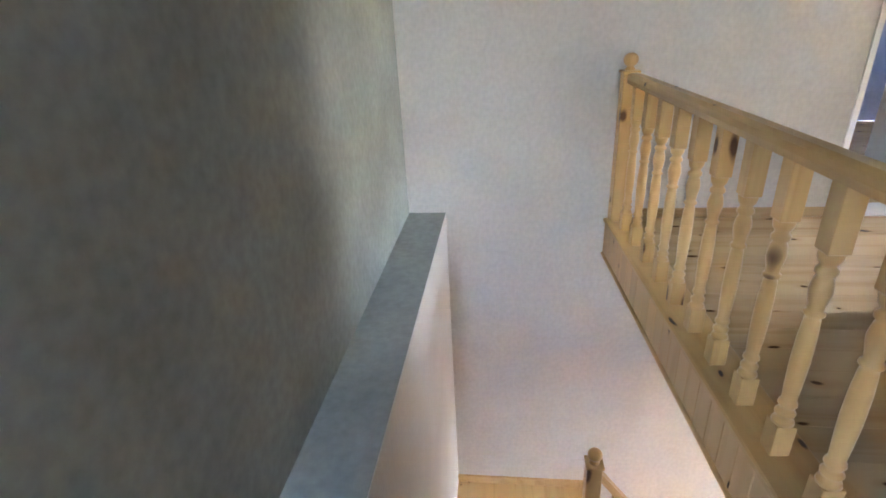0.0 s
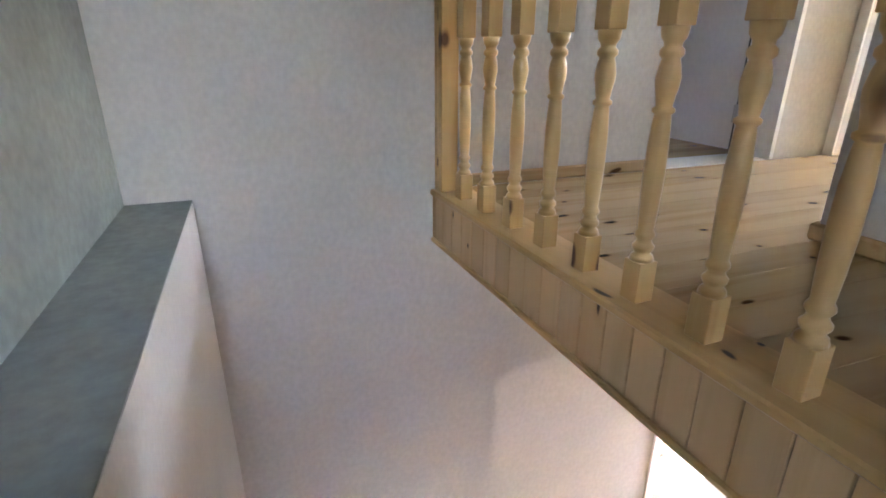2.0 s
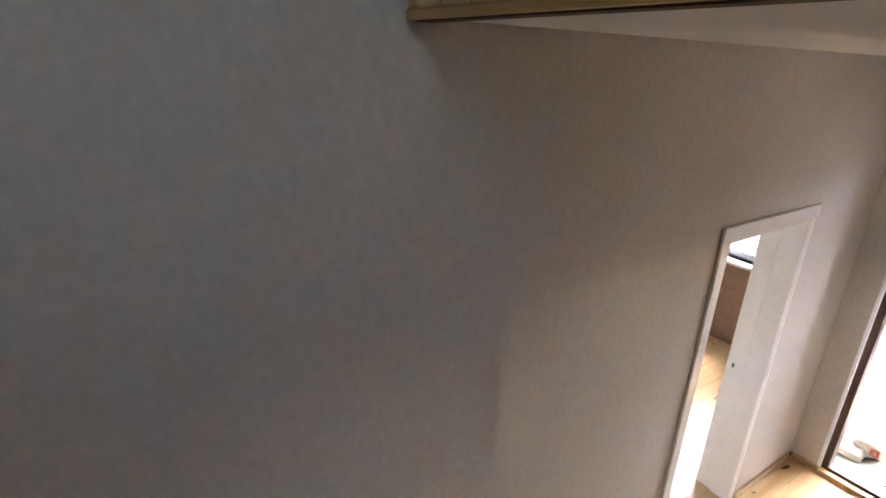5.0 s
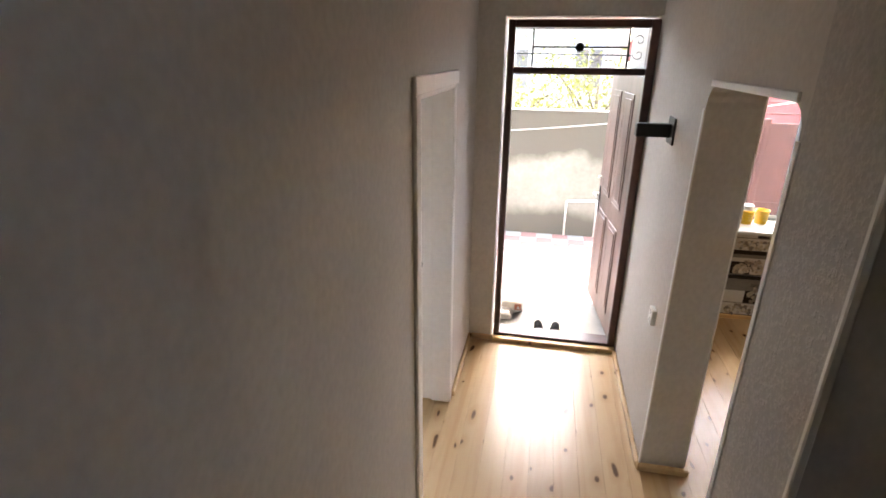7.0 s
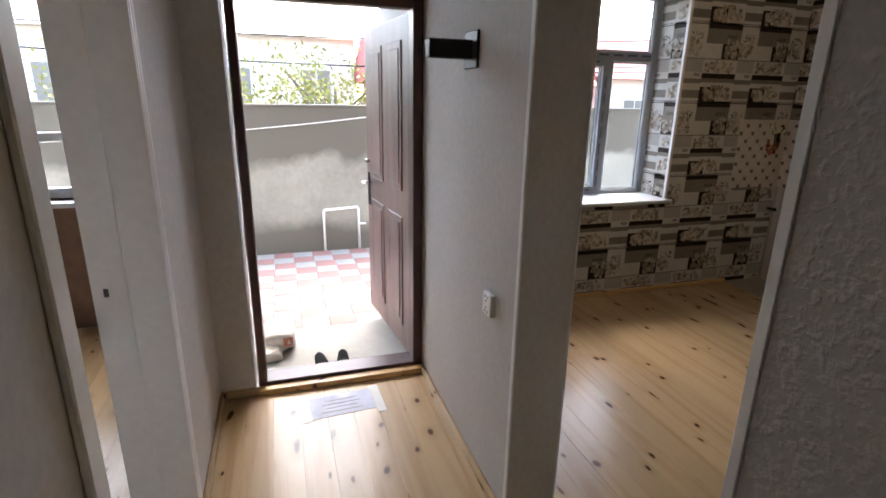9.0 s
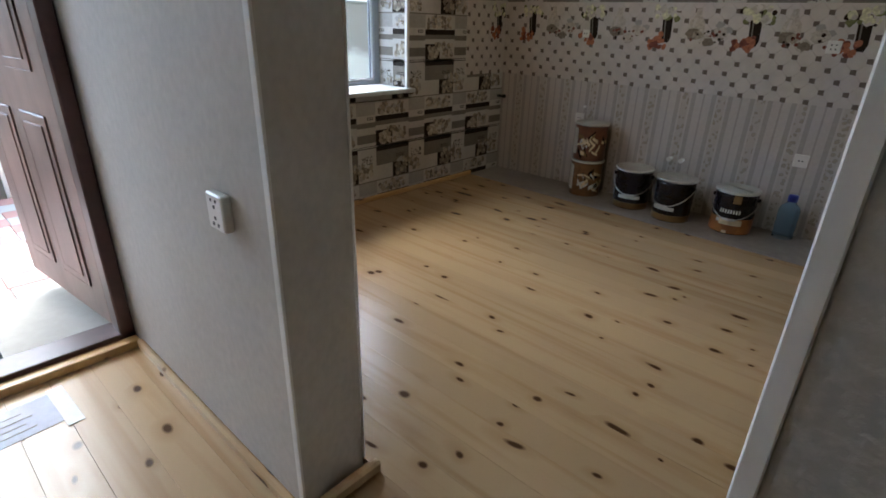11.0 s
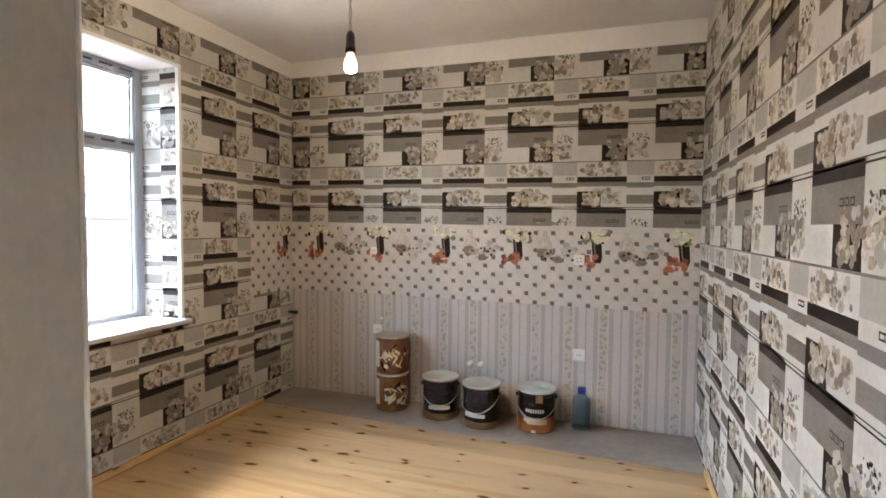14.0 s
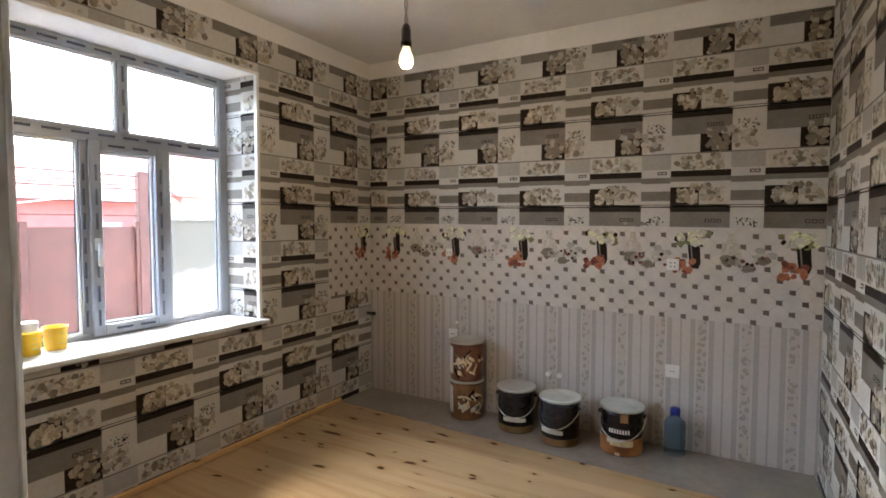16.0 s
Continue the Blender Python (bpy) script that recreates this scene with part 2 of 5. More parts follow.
MAT["tin_gold"] = shade("tin_gold", (0.26, 0.15, 0.055), 0.3, 0.35, grain=0.2, scale=10, bump=0)
MAT["tin_amber"] = shade("tin_amber", (0.36, 0.13, 0.03), 0.3, 0.2, grain=0.3, scale=9, stain=0.3, stain_scale=7, bump=0)
MAT["tin_rust"] = shade("tin_rust", (0.15, 0.05, 0.022), 0.35, grain=0.25, scale=14, stain=0.3, stain_scale=9, bump=0)
MAT["tin_ochre"] = shade("tin_ochre", (0.20, 0.09, 0.03), 0.35, grain=0.25, scale=14, stain=0.3, stain_scale=9, bump=0)
MAT["lid_grey"] = shade("lid_grey", (0.55, 0.54, 0.50), 0.4, 0.35, grain=0.08, scale=14, bump=0.05)
MAT["label_white"] = shade("label_white", (0.66, 0.64, 0.60), 0.5, bump=0)
MAT["label_cream"] = shade("label_cream", (0.72, 0.58, 0.36), 0.5, grain=0.15, scale=30, bump=0)
MAT["yellow_plastic"] = shade("yellow_plastic", (0.78, 0.48, 0.03), 0.4, grain=0.03, bump=0)
MAT["blue_plastic"] = shade("blue_plastic", (0.02, 0.04, 0.30), 0.4, bump=0)
MAT["shoe_black"] = shade("shoe_black", (0.006, 0.006, 0.007), 0.85, grain=0.1)
MAT["shoe_black"].node_tree.nodes["Principled BSDF"].inputs["Specular IOR Level"].default_value = 0.1
MAT["insole_grey"] = shade("insole_grey", (0.10, 0.10, 0.11), 0.8)
MAT["sack"] = shade("sack", (0.62, 0.58, 0.52), 0.7, grain=0.1, scale=35, bump=0.3, stain=0.15, stain_scale=6)
MAT["sack_red"] = shade("sack_red", (0.5, 0.16, 0.10), 0.7, grain=0.1, scale=35)
MAT["mat_blue"] = shade("mat_blue", (0.50, 0.52, 0.62), 0.6, grain=0.08, scale=30, stain=0.12, stain_scale=6)
MAT["tape"] = shade("tape", (0.55, 0.53, 0.47), 0.4, grain=0.04)
MAT["foliage"] = shade("foliage", (0.22, 0.22, 0.045), 0.7, grain=0.3, scale=9)
MAT["bark"] = shade("bark", (0.12, 0.09, 0.06), 0.9, grain=0.2)
# wallpaper inks
MAT["w_light"] = shade("w_light", (0.54, 0.52, 0.485), 0.65, grain=0.05, scale=45, bump=0.06, stain=0.05, stain_scale=5)
MAT["w_pale"] = shade("w_pale", (0.39, 0.37, 0.345), 0.65, grain=0.06, scale=45, bump=0.06, stain=0.05, stain_scale=5)
MAT["w_grey"] = shade("w_grey", (0.20, 0.180, 0.155), 0.65, grain=0.1, scale=45, bump=0.06, stain=0.1, stain_scale=7, stretch=(1, 1, 3))
MAT["w_brown"] = shade("w_brown", (0.024, 0.017, 0.013), 0.6, grain=0.15, scale=30, bump=0.03, stain=0.15, stain_scale=9)
MAT["w_dark"] = shade("w_dark", (0.022, 0.015, 0.011), 0.6, grain=0.2, scale=30, bump=0.03, stain=0.2, stain_scale=9)
MAT["w_pet1"] = shade("w_pet1", (0.38, 0.33, 0.26), 0.65, grain=0.25, scale=70, bump=0.02)
MAT["w_pet2"] = shade("w_pet2", (0.22, 0.185, 0.145), 0.65, grain=0.25, scale=70, bump=0.02)
MAT["w_pet3"] = shade("w_pet3", (0.52, 0.47, 0.40), 0.65, grain=0.2, scale=70, bump=0.02)
MAT["w_cream"] = shade("w_cream", (0.60, 0.55, 0.505), 0.6, grain=0.06, scale=14, bump=0.05, stain=0.06, stain_scale=6)
MAT["w_button"] = shade("w_button", (0.17, 0.14, 0.12), 0.6, bump=0)
MAT["w_shadow"] = shade("w_shadow", (0.545, 0.495, 0.45), 0.6, bump=0, grain=0.08)
MAT["w_stripe1"] = shade("w_stripe1", (0.56, 0.51, 0.475), 0.65, grain=0.04, stain=0.05)
MAT["w_stripe2"] = shade("w_stripe2", (0.43, 0.39, 0.36), 0.65, grain=0.05, stain=0.05)
MAT["w_vine"] = print_flowers("w_vine", (0.52, 0.47, 0.42), (0.45, 0.395, 0.33), (0.38, 0.32, 0.25), 30, 0.34)
MAT["w_orange"] = shade("w_orange", (0.40, 0.15, 0.08), 0.6, grain=0.3, scale=60, bump=0)
MAT["w_leaf"] = shade("w_leaf", (0.20, 0.21, 0.09), 0.6, grain=0.3, scale=60, bump=0)
MAT["w_yellow"] = shade("w_yellow", (0.66, 0.64, 0.44), 0.6, grain=0.3, scale=60, bump=0)
MAT["w_wine"] = shade("w_wine", (0.20, 0.07, 0.05), 0.6, grain=0.3, scale=60, bump=0)

# printed paper is matt
for key in [k for k in MAT if k.startswith("w_")]:
    MAT[key].node_tree.nodes["Principled BSDF"].inputs["Specular IOR Level"].default_value = 0.15

glass = bpy.data.materials.new("glass")
glass.use_nodes = True
gb = glass.node_tree.nodes["Principled BSDF"]
gb.inputs["Transmission Weight"].default_value, gb.inputs["Roughness"].default_value = 1.0, 0.0
gb.inputs["IOR"].default_value = 1.02
MAT["glass"] = glass
clear = bpy.data.materials.new("clear_plastic")
clear.use_nodes = True
cb = clear.node_tree.nodes["Principled BSDF"]
cb.inputs["Base Color"].default_value = (0.45, 0.68, 0.9, 1)
cb.inputs["Transmission Weight"].default_value, cb.inputs["Roughness"].default_value, cb.inputs["IOR"].default_value = 0.95, 0.08, 1.15
MAT["clear_plastic"] = clear
glow = bpy.data.materials.new("bulb_glow")
glow.use_nodes = True
gl = glow.node_tree.nodes["Principled BSDF"]
gl.inputs["Emission Color"].default_value, gl.inputs["Emission Strength"].default_value = (1.0, 0.70, 0.38, 1), 0.075
MAT["bulb_glow"] = glow


# ---- mesh helpers ----
def box(bm, x0, y0, z0, x1, y1, z1, slot=0, bevel=0.0):
    vs = [bm.verts.new((x, y, z)) for x in (x0, x1) for y in (y0, y1) for z in (z0, z1)]
    fs = []
    for idx in ((0, 1, 3, 2), (4, 6, 7, 5), (0, 4, 5, 1), (2, 3, 7, 6), (0, 2, 6, 4), (1, 5, 7, 3)):
        f = bm.faces.new([vs[i] for i in idx])
        f.material_index = slot
        fs.append(f)
    if bevel:
        bmesh.ops.bevel(bm, geom=list({e for f in fs for e in f.edges}), offset=bevel, segments=1, affect="EDGES")
    return fs


def lathe(bm, profile, cx=0.0, cy=0.0, seg=20, slot=0, smooth=True):
    """Rings of (radius, z) turned round an upright axis, closed at both ends."""
    rings = [[bm.verts.new((cx + r * math.cos(2 * math.pi * k / seg), cy + r * math.sin(2 * math.pi * k / seg), z)) for k in range(seg)] for r, z in profile]
    for a, b in zip(rings, rings[1:]):
        for k in range(seg):
            f = bm.faces.new((a[k], a[(k + 1) % seg], b[(k + 1) % seg], b[k]))
            f.material_index, f.smooth = slot, smooth
    bm.faces.new(rings[0][::-1]).material_index = slot
    bm.faces.new(rings[-1]).material_index = slot


def tube(bm, points, radius, seg=8, slot=0):
    """A round bar along a line of points."""
    pts = [Vector(p) for p in points]
    rings = []
    for k, p in enumerate(pts):
        d = (pts[min(k + 1, len(pts) - 1)] - pts[max(k - 1, 0)]).normalized()
        side = d.cross(Vector((0, 0, 1)))
        if side.length < 0.01:
            side = d.cross(Vector((1, 0, 0)))
        side.normalize()
        up = side.cross(d)
        rings.append([bm.verts.new(p + radius * (math.cos(2 * math.pi * j / seg) * side + math.sin(2 * math.pi * j / seg) * up)) for j in range(seg)])
    for a, b in zip(rings, rings[1:]):
        for j in range(seg):
            f = bm.faces.new((a[j], a[(j + 1) % seg], b[(j + 1) % seg], b[j]))
            f.material_index, f.smooth = slot, True
    bm.faces.new(rings[0][::-1]).material_index = slot
    bm.faces.new(rings[-1]).material_index = slot


def finish(name, bm, mats, at=(0, 0, 0)):
    """Links a bmesh as one mesh object whose origin is at the given place."""
    bmesh.ops.recalc_face_normals(bm, faces=bm.faces)
    if at != (0, 0, 0):
        bmesh.ops.translate(bm, verts=bm.verts, vec=[-c for c in at])
    me = bpy.data.meshes.new(name)
    bm.to_mesh(me)
    bm.free()
    for m in (mats if isinstance(mats, (list, tuple)) else [mats]):
        me.materials.append(MAT[m])
    ob = new(name, me)
    ob.location = at
    return ob


def part(name, bm, material, parent, label=""):
    ob = finish(name, bm, material)
    ob.parent = parent
    world_of = parent.matrix_basis if parent.parent is None else parent.parent.matrix_basis @ parent.matrix_parent_inverse @ parent.matrix_basis
    ob.matrix_parent_inverse = world_of.inverted()
    return tagged(ob, label)


def thing(name, at, label, category, group="", kind=""):
    ob = new(name)
    ob.location = at
    ob.empty_display_size = 0.1
    return tagged(ob, label, category, group, kind)


def boxes(name, list_of, material, label="", category="", kind="structure"):
    bm = bmesh.new()
    for b in list_of:
        box(bm, *b)
    return tagged(finish(name, bm, material), label, category, kind=kind)


def bx(*dims, bevel=0.0):
    bm = bmesh.new()
    box(bm, *dims, bevel=bevel)
    return bm

# ---- the structure ----
UP = 3.11      # upper floor
CEIL = 2.86    # hall ceiling
KCEIL = 2.88   # kitchen ceiling
TOP = 5.80     # upstairs ceiling
NY = 0.90      # north wall, hall side

boxes("ground_slab", [(-0.8, -4.6, -0.30, 4.33, 1.15, -0.03), (4.33, -4.3, -0.3, 5.4, -0.515, -0.03), (1.2, 1.15, -0.3, 5.6, 4.4, -0.03)], "concrete", "grey concrete slab under the floors", "slab")
boxes("wall_north", [(-0.8, NY, -0.03, 2.40, 1.12, UP), (2.40, NY, 2.045, 3.26, 1.12, UP), (3.26, NY, -0.03, 5.6, 1.12, UP),
                     (-0.8, NY, UP, 1.98, 1.16, TOP), (1.98, NY, 5.14, 2.85, 1.16, TOP), (2.85, NY, UP, 3.30, 1.16, TOP)],
      "hall_paper", "beige textured papered wall along the stairs and hall", "wall")
boxes("wall_west", [(-0.60, -4.6, -0.03, -0.30, NY, UP + 0.036)], "stair_paint", "pale painted stairwell wall ending in a deep ledge", "wall")
boxes("wall_west_upper", [(-0.80, -4.6, UP + 0.036, -0.54, NY, TOP), (-0.54, -4.6, UP + 0.036, -0.302, NY, UP + 0.04)], "cement_bare", "bare grey-green cement wall and ledge over the stairs", "wall")
boxes("wall_stair_south", [(-0.30, -4.6, -0.03, 1.56, -4.4, TOP), (1.56, -4.6, UP, 3.3, -4.4, TOP)], "stair_paint", "pale plain wall closing the stairwell", "wall")
boxes("wall_kitchen_west", [(1.56, -4.4, -0.03, 1.636, -0.51, CEIL)], "rough_plaster", "rough grey plastered wall beside the stairs", "wall")
boxes("wall_kitchen_south", [(1.56, -4.10, -0.03, 5.36, -3.857, KCEIL)], "white_paint", "white kitchen back wall", "wall")

WY0, WY1, WZ0, WZ1 = -2.62, -1.24, 0.83, 2.49
boxes("wall_kitchen_east", [(4.93, -3.857, -0.03, 5.36, WY0, KCEIL), (4.93, WY1, -0.03, 5.36, -0.51, KCEIL), (4.93, WY0, -0.03, 5.36, WY1, WZ0 - 0.03), (4.93, WY0, WZ1, 5.36, WY1, KCEIL)],
      "white_paint", "thick white kitchen window wall", "wall")


def arch_wall():
    """The wall between hall and kitchen, with a round-cornered opening cut through it."""
    x0, x1, k0, k1, top, r = 1.967, 2.872, 1.94, 2.935, 2.072, 0.10
    bm = bmesh.new()
    for plan in (((1.56, -0.26), (x0, -0.26), (k0, -0.51), (1.56, -0.51)), ((x1, -0.26), (5.36, -0.26), (5.36, -0.51), (k1, -0.51))):
        prism = [[bm.verts.new((x, y, z)) for x, y in plan] for z in (-0.03, CEIL)]
        bm.faces.new(prism[0])
        bm.faces.new(prism[1][::-1])
        for j in range(4):
            bm.faces.new((prism[0][j], prism[1][j], prism[1][(j + 1) % 4], prism[0][(j + 1) % 4]))
    arc = [math.pi / 2 * k / 6 for k in range(7)]
    line = [(x0 + r - r * math.cos(a), top - r + r * math.sin(a)) for a in arc] + [(x1 - r + r * math.sin(a), top - r + r * math.cos(a)) for a in arc]
    splay = (k1 - k0) / (x1 - x0)
    cols = [[bm.verts.new((x if y > -0.4 else k0 + (x - x0) * splay, y, z)) for y, z in ((-0.26, zl), (-0.51, zl), (-0.51, CEIL), (-0.26, CEIL))] for x, zl in line]
    for p, q in zip(cols, cols[1:]):
        for j in range(4):
            bm.faces.new((p[j], p[(j + 1) % 4], q[(j + 1) % 4], q[j]))
    ob = finish("wall_hall_south", bm, "hall_paper")
    tagged(ob, "beige papered wall with a round-cornered kitchen opening", "wall", kind="structure")
    # white corner beads on both edges of both jambs
    for y in (-0.257, -0.513):
        for x in ((x0, x1) if y > -0.4 else (k0, k1)):
            bead = bmesh.new()
            s = -1 if x < 2.4 else 1
            box(bead, x - 0.004 * s, y - 0.004, 0.0, x + 0.020 * s, y + 0.004, top - r, bevel=0.002)
            tagged(finish("trim", bead, "white_paint"), "white corner bead on the kitchen opening", "trim", kind="structure")
    head = bmesh.new()
    box(head, x0 + r - 0.05, -0.262, top - 0.004, x1 - r + 0.05, -0.25, top + 0.022, bevel=0.002)
    tagged(finish("trim", head, "white_paint"), "white bead above the kitchen opening", "trim", kind="structure")


arch_wall()
tagged(finish("wall_covering", bx(1.572, -0.2601, 0.05, 1.945, -0.2565, CEIL - 0.002), "rough_paper"), "coarse embossed beige wall covering", "wall covering", kind="structure")
bead = bx(1.548, -0.275, 0.0, 1.568, -0.252, CEIL, bevel=0.004)
tagged(finish("trim", bead, "white_paint"), "white corner bead at the wall's end", "trim", kind="structure")

DX = 4.11
boxes("wall_front", [(DX, 0.72, -0.03, 4.35, NY, CEIL), (DX, -0.26, 2.42, 4.35, 0.72, CEIL)], "hall_paper", "beige papered wall round the front door", "wall")
boxes("ceiling_hall", [(0.80, -0.26, CEIL, DX, NY, UP - 0.03)], "ceiling_white", "white ceiling over the hall", "ceiling")
boxes("ceiling_slab", [(0.95, -4.4, CEIL, 1.56, -0.26, UP - 0.03), (1.56, -4.1, KCEIL + 0.03, 5.4, -0.26, UP - 0.03), (DX, -0.26, CEIL, 5.4, NY, UP - 0.03), (1.2, 1.12, KCEIL, 5.6, 4.4, UP - 0.03)], "ceiling_white", "white storey slab", "ceiling")
boxes("ceiling_kitchen", [(1.56, -4.1, KCEIL, 5.36, -0.26, KCEIL + 0.03)], "ceiling_white", "matt white kitchen ceiling", "ceiling")
boxes("ceiling_upstairs", [(-0.8, -4.6, TOP, 6.5, 4.4, TOP + 0.2)], "ceiling_white", "white upstairs ceiling", "ceiling")

# room behind the north door
boxes("wall_side_room", [(1.2, 1.12, -0.03, 1.45, 4.4, KCEIL), (1.45, 4.15, -0.03, 5.6, 4.4, KCEIL),
                         (5.35, 1.12, -0.03, 5.6, 1.75, KCEIL), (5.35, 3.3, -0.03, 5.6, 4.15, KCEIL), (5.35, 1.75, -0.03, 5.6, 3.3, 0.92), (5.35, 1.75, 2.45, 5.6, 3.3, KCEIL)],
      "white_paint", "pale side room walls with a window", "wall")
boxes("dado", [(5.335, 1.13, 0.0, 5.35, 4.1, 0.89)], "brown_dado", "dark brown papered dado in the side room", "dado")
boxes("window_sill", [(5.24, 1.72, 0.89, 5.58, 3.33, 0.92)], "sill_white", "white window sill in the side room", "sill")

# upstairs rooms
boxes("wall_landing", [(1.70, -4.4, UP, 1.90, -0.20, TOP)], "stair_paint", "pale plain wall on the upper landing", "wall")
boxes("wall_passage", [(1.90, -0.40, UP, 3.30, -0.20, TOP)], "stair_paint", "pale plain wall of the upstairs passage", "wall")
boxes("wall_bedroom_door", [(3.30, -0.40, UP, 3.45, -0.12, TOP), (3.30, 0.84, UP, 3.45, NY, TOP), (3.30, -0.12, UP + 2.1, 3.45, 0.84, TOP)], "stair_paint", "pale wall round the bedroom doorway", "wall")
boxes("wall_upstairs_east", [(3.45, -0.6, UP, 6.4, -0.40, TOP), (3.3, NY, UP, 6.4, 1.16, TOP), (6.2, -0.4, UP, 6.4, NY, UP + 0.85), (6.2, -0.4, UP + 1.95, 6.4, NY, TOP), (6.2, -0.4, UP + 0.85, 6.4, -0.1, UP + 1.95)],
      "yellow_paper", "pale yellow papered bedroom walls", "wall")
# this room's blue is daylight tinted into the walls, not their paint
boxes("wall_upstairs_north", [(1.2, 1.16, UP, 1.4, 4.4, TOP), (1.4, 3.6, UP, 3.0, 3.8, TOP), (3.6, 3.6, UP, 4.6, 3.8, TOP), (3.0, 3.6, UP, 3.6, 3.8, UP + 1.10), (3.0, 3.6, UP + 1.6, 3.6, 3.8, TOP), (4.4, 1.16, UP, 4.6, 3.6, TOP)],
      "blue_paint", "upstairs bedroom walls with cool daylight tinted into their colour", "wall")


# wooden floors: a plank is a piece of its floor
def planks(name, x0, x1, y0, y1, top, label, edge=None, width=0.137):
    bm = bmesh.new()
    box(bm, x0, y0, top - 0.03, x1, y1, top - 0.024)
    base = tagged(finish(name, bm, "joint_dark"), label, "floor", kind="structure")
    y = y1
    while y > y0 + 0.01:
        yb = max(y - width, y0)
        bm = bmesh.new()
        lift = random.uniform(-0.0006, 0.0006)
        box(bm, x0, yb + 0.0005, top - 0.024, x1, y - 0.0005, top + lift)
        part("plank", bm, "floor_pine", base)
        y = yb
    return base


# ---- the stairs ----
LAND = 0.75


def stairs():
    st = thing("staircase", (0.1, -1.0, 0.0), "varnished pine stairs turning at a quarter landing", "stairs", kind="structure")
    part("landing", bx(-0.30, 0.02, LAND - 0.04, 0.80, NY, LAND, bevel=0.004), "bar_pine", st)
    part("landing_support", bx(-0.30, 0.04, -0.02, 0.78, NY, LAND - 0.04), "white_paint", st)
    rise, run = (UP - LAND) / 13, 0.23
    for k in range(1, 13):
        y1 = 0.04 - (k - 1) * run
        z = LAND + k * rise
        part("tread", bx(-0.30, y1 - run - 0.01, z - 0.04, 0.62, y1 + 0.02, z, bevel=0.004), "bar_pine", st)
        part("riser", bx(-0.30, y1 - 0.02, z - rise, 0.62, y1, z - 0.04), "board_pine", st)
    rise2 = LAND / 4
    for k in range(1, 4):
        x0 = 0.80 + (k - 1) * 0.24
        z = LAND - k * rise2
        part("tread", bx(x0 - 0.02, 0.0, z - 0.04, x0 + 0.25, NY, z, bevel=0.004), "bar_pine", st)
        part("riser", bx(x0 - 0.02, 0.0, z, x0, NY, z + rise2 - 0.04), "board_pine", st)
        part("step_side", bx(x0, 0.0, -0.02, x0 + 0.24, NY, z - 0.04), "white_paint", st)
    part("stringer", sloped(0.62, 0.66, 0.10, -2.75, LAND + 0.10, UP - 0.05, 0.28), "board_pine", st)
    part("skirting", bx(-0.30, NY - 0.02, LAND, 0.80, NY - 0.002, LAND + 0.07, bevel=0.003), "bar_pine", st)
    return st


def sloped(x0, x1, ya, yb, za, zb, deep):
    bm = bmesh.new()
    vs = [bm.verts.new((x, y, z)) for x in (x0, x1) for y, z in ((ya, za), (yb, zb), (yb, zb - deep), (ya, za - deep))]
    for idx in ((0, 1, 2, 3), (7, 6, 5, 4), (0, 4, 5, 1), (1, 5, 6, 2), (2, 6, 7, 3), (3, 7, 4, 0)):
        bm.faces.new([vs[i] for i in idx])
    return bm


stairs()


# ---- balustrades ----
def baluster_mesh(height=0.815):
    """A square-ended turned baluster standing at the origin."""
    h0, h1, a = 0.120, height - 0.185, 0.028
    bm = bmesh.new()
    box(bm, -a, -a, 0, a, a, h0 - 0.012, bevel=0.002)
    box(bm, -a, -a, h1 + 0.012, a, a, height, bevel=0.002)
    t = h1 - h0
    prof = [(0.030, h0 - 0.012), (0.027, h0), (0.019, h0 + 0.008), (0.026, h0 + 0.018), (0.027, h0 + 0.026), (0.020, h0 + 0.034), (0.018, h0 + 0.042), (0.025, h0 + 0.052), (0.024, h0 + 0.060),
            (0.019, h0 + 0.068), (0.022, h0 + 0.12), (0.0245, h0 + 0.19), (0.0235, h0 + 0.27), (0.020, h0 + t * 0.64), (0.0185, h0 + t * 0.665), (0.025, h0 + t * 0.675), (0.025, h0 + t * 0.69), (0.018, h0 + t * 0.70),
            (0.021, h0 + t * 0.74), (0.026, h0 + t * 0.79), (0.027, h0 + t * 0.82), (0.023, h0 + t * 0.87), (0.019, h0 + t * 0.895), (0.026, h0 + t * 0.91), (0.026, h0 + t * 0.93), (0.019, h0 + t * 0.945),
            (0.020, h0 + t * 0.96), (0.027, h0 + t * 0.98), (0.030, h1 + 0.012)]
    lathe(bm, prof, seg=16)
    return bm


def newel_mesh(height, a):
    bm = bmesh.new()
    box(bm, -a, -a, 0, a, a, height, bevel=0.004)
    box(bm, -a - 0.008, -a - 0.008, height, a + 0.008, a + 0.008, height + 0.016, bevel=0.004)
    z = height + 0.016
    lathe(bm, [(0.030, z), (0.022, z + 0.012), (0.018, z + 0.02)] + [(0.036 * math.sin(u) + 0.004, z + 0.054 - 0.036 * math.cos(u)) for u in [0.45 + 0.255 * k for k in range(11)]], seg=18)
    return bm


RX = 0.775
rail_top = tagged(new("balustrade"), "varnished knotty pine balustrade with turned balusters", "balustrade")
rail_top.location = (RX, -1.0, UP)
bm = bmesh.new()
prof = [(-0.032, 0.815), (0.032, 0.815), (0.038, 0.838), (0.034, 0.858), (0.020, 0.872), (-0.020, 0.872), (-0.034, 0.858), (-0.038, 0.838)]
ends = [[bm.verts.new((RX + u, y, UP + z)) for u, z in prof] for y in (NY - 0.03, -3.0)]
for k in range(8):
    bm.faces.new((ends[0][k], ends[0][(k + 1) % 8], ends[1][(k + 1) % 8], ends[1][k]))
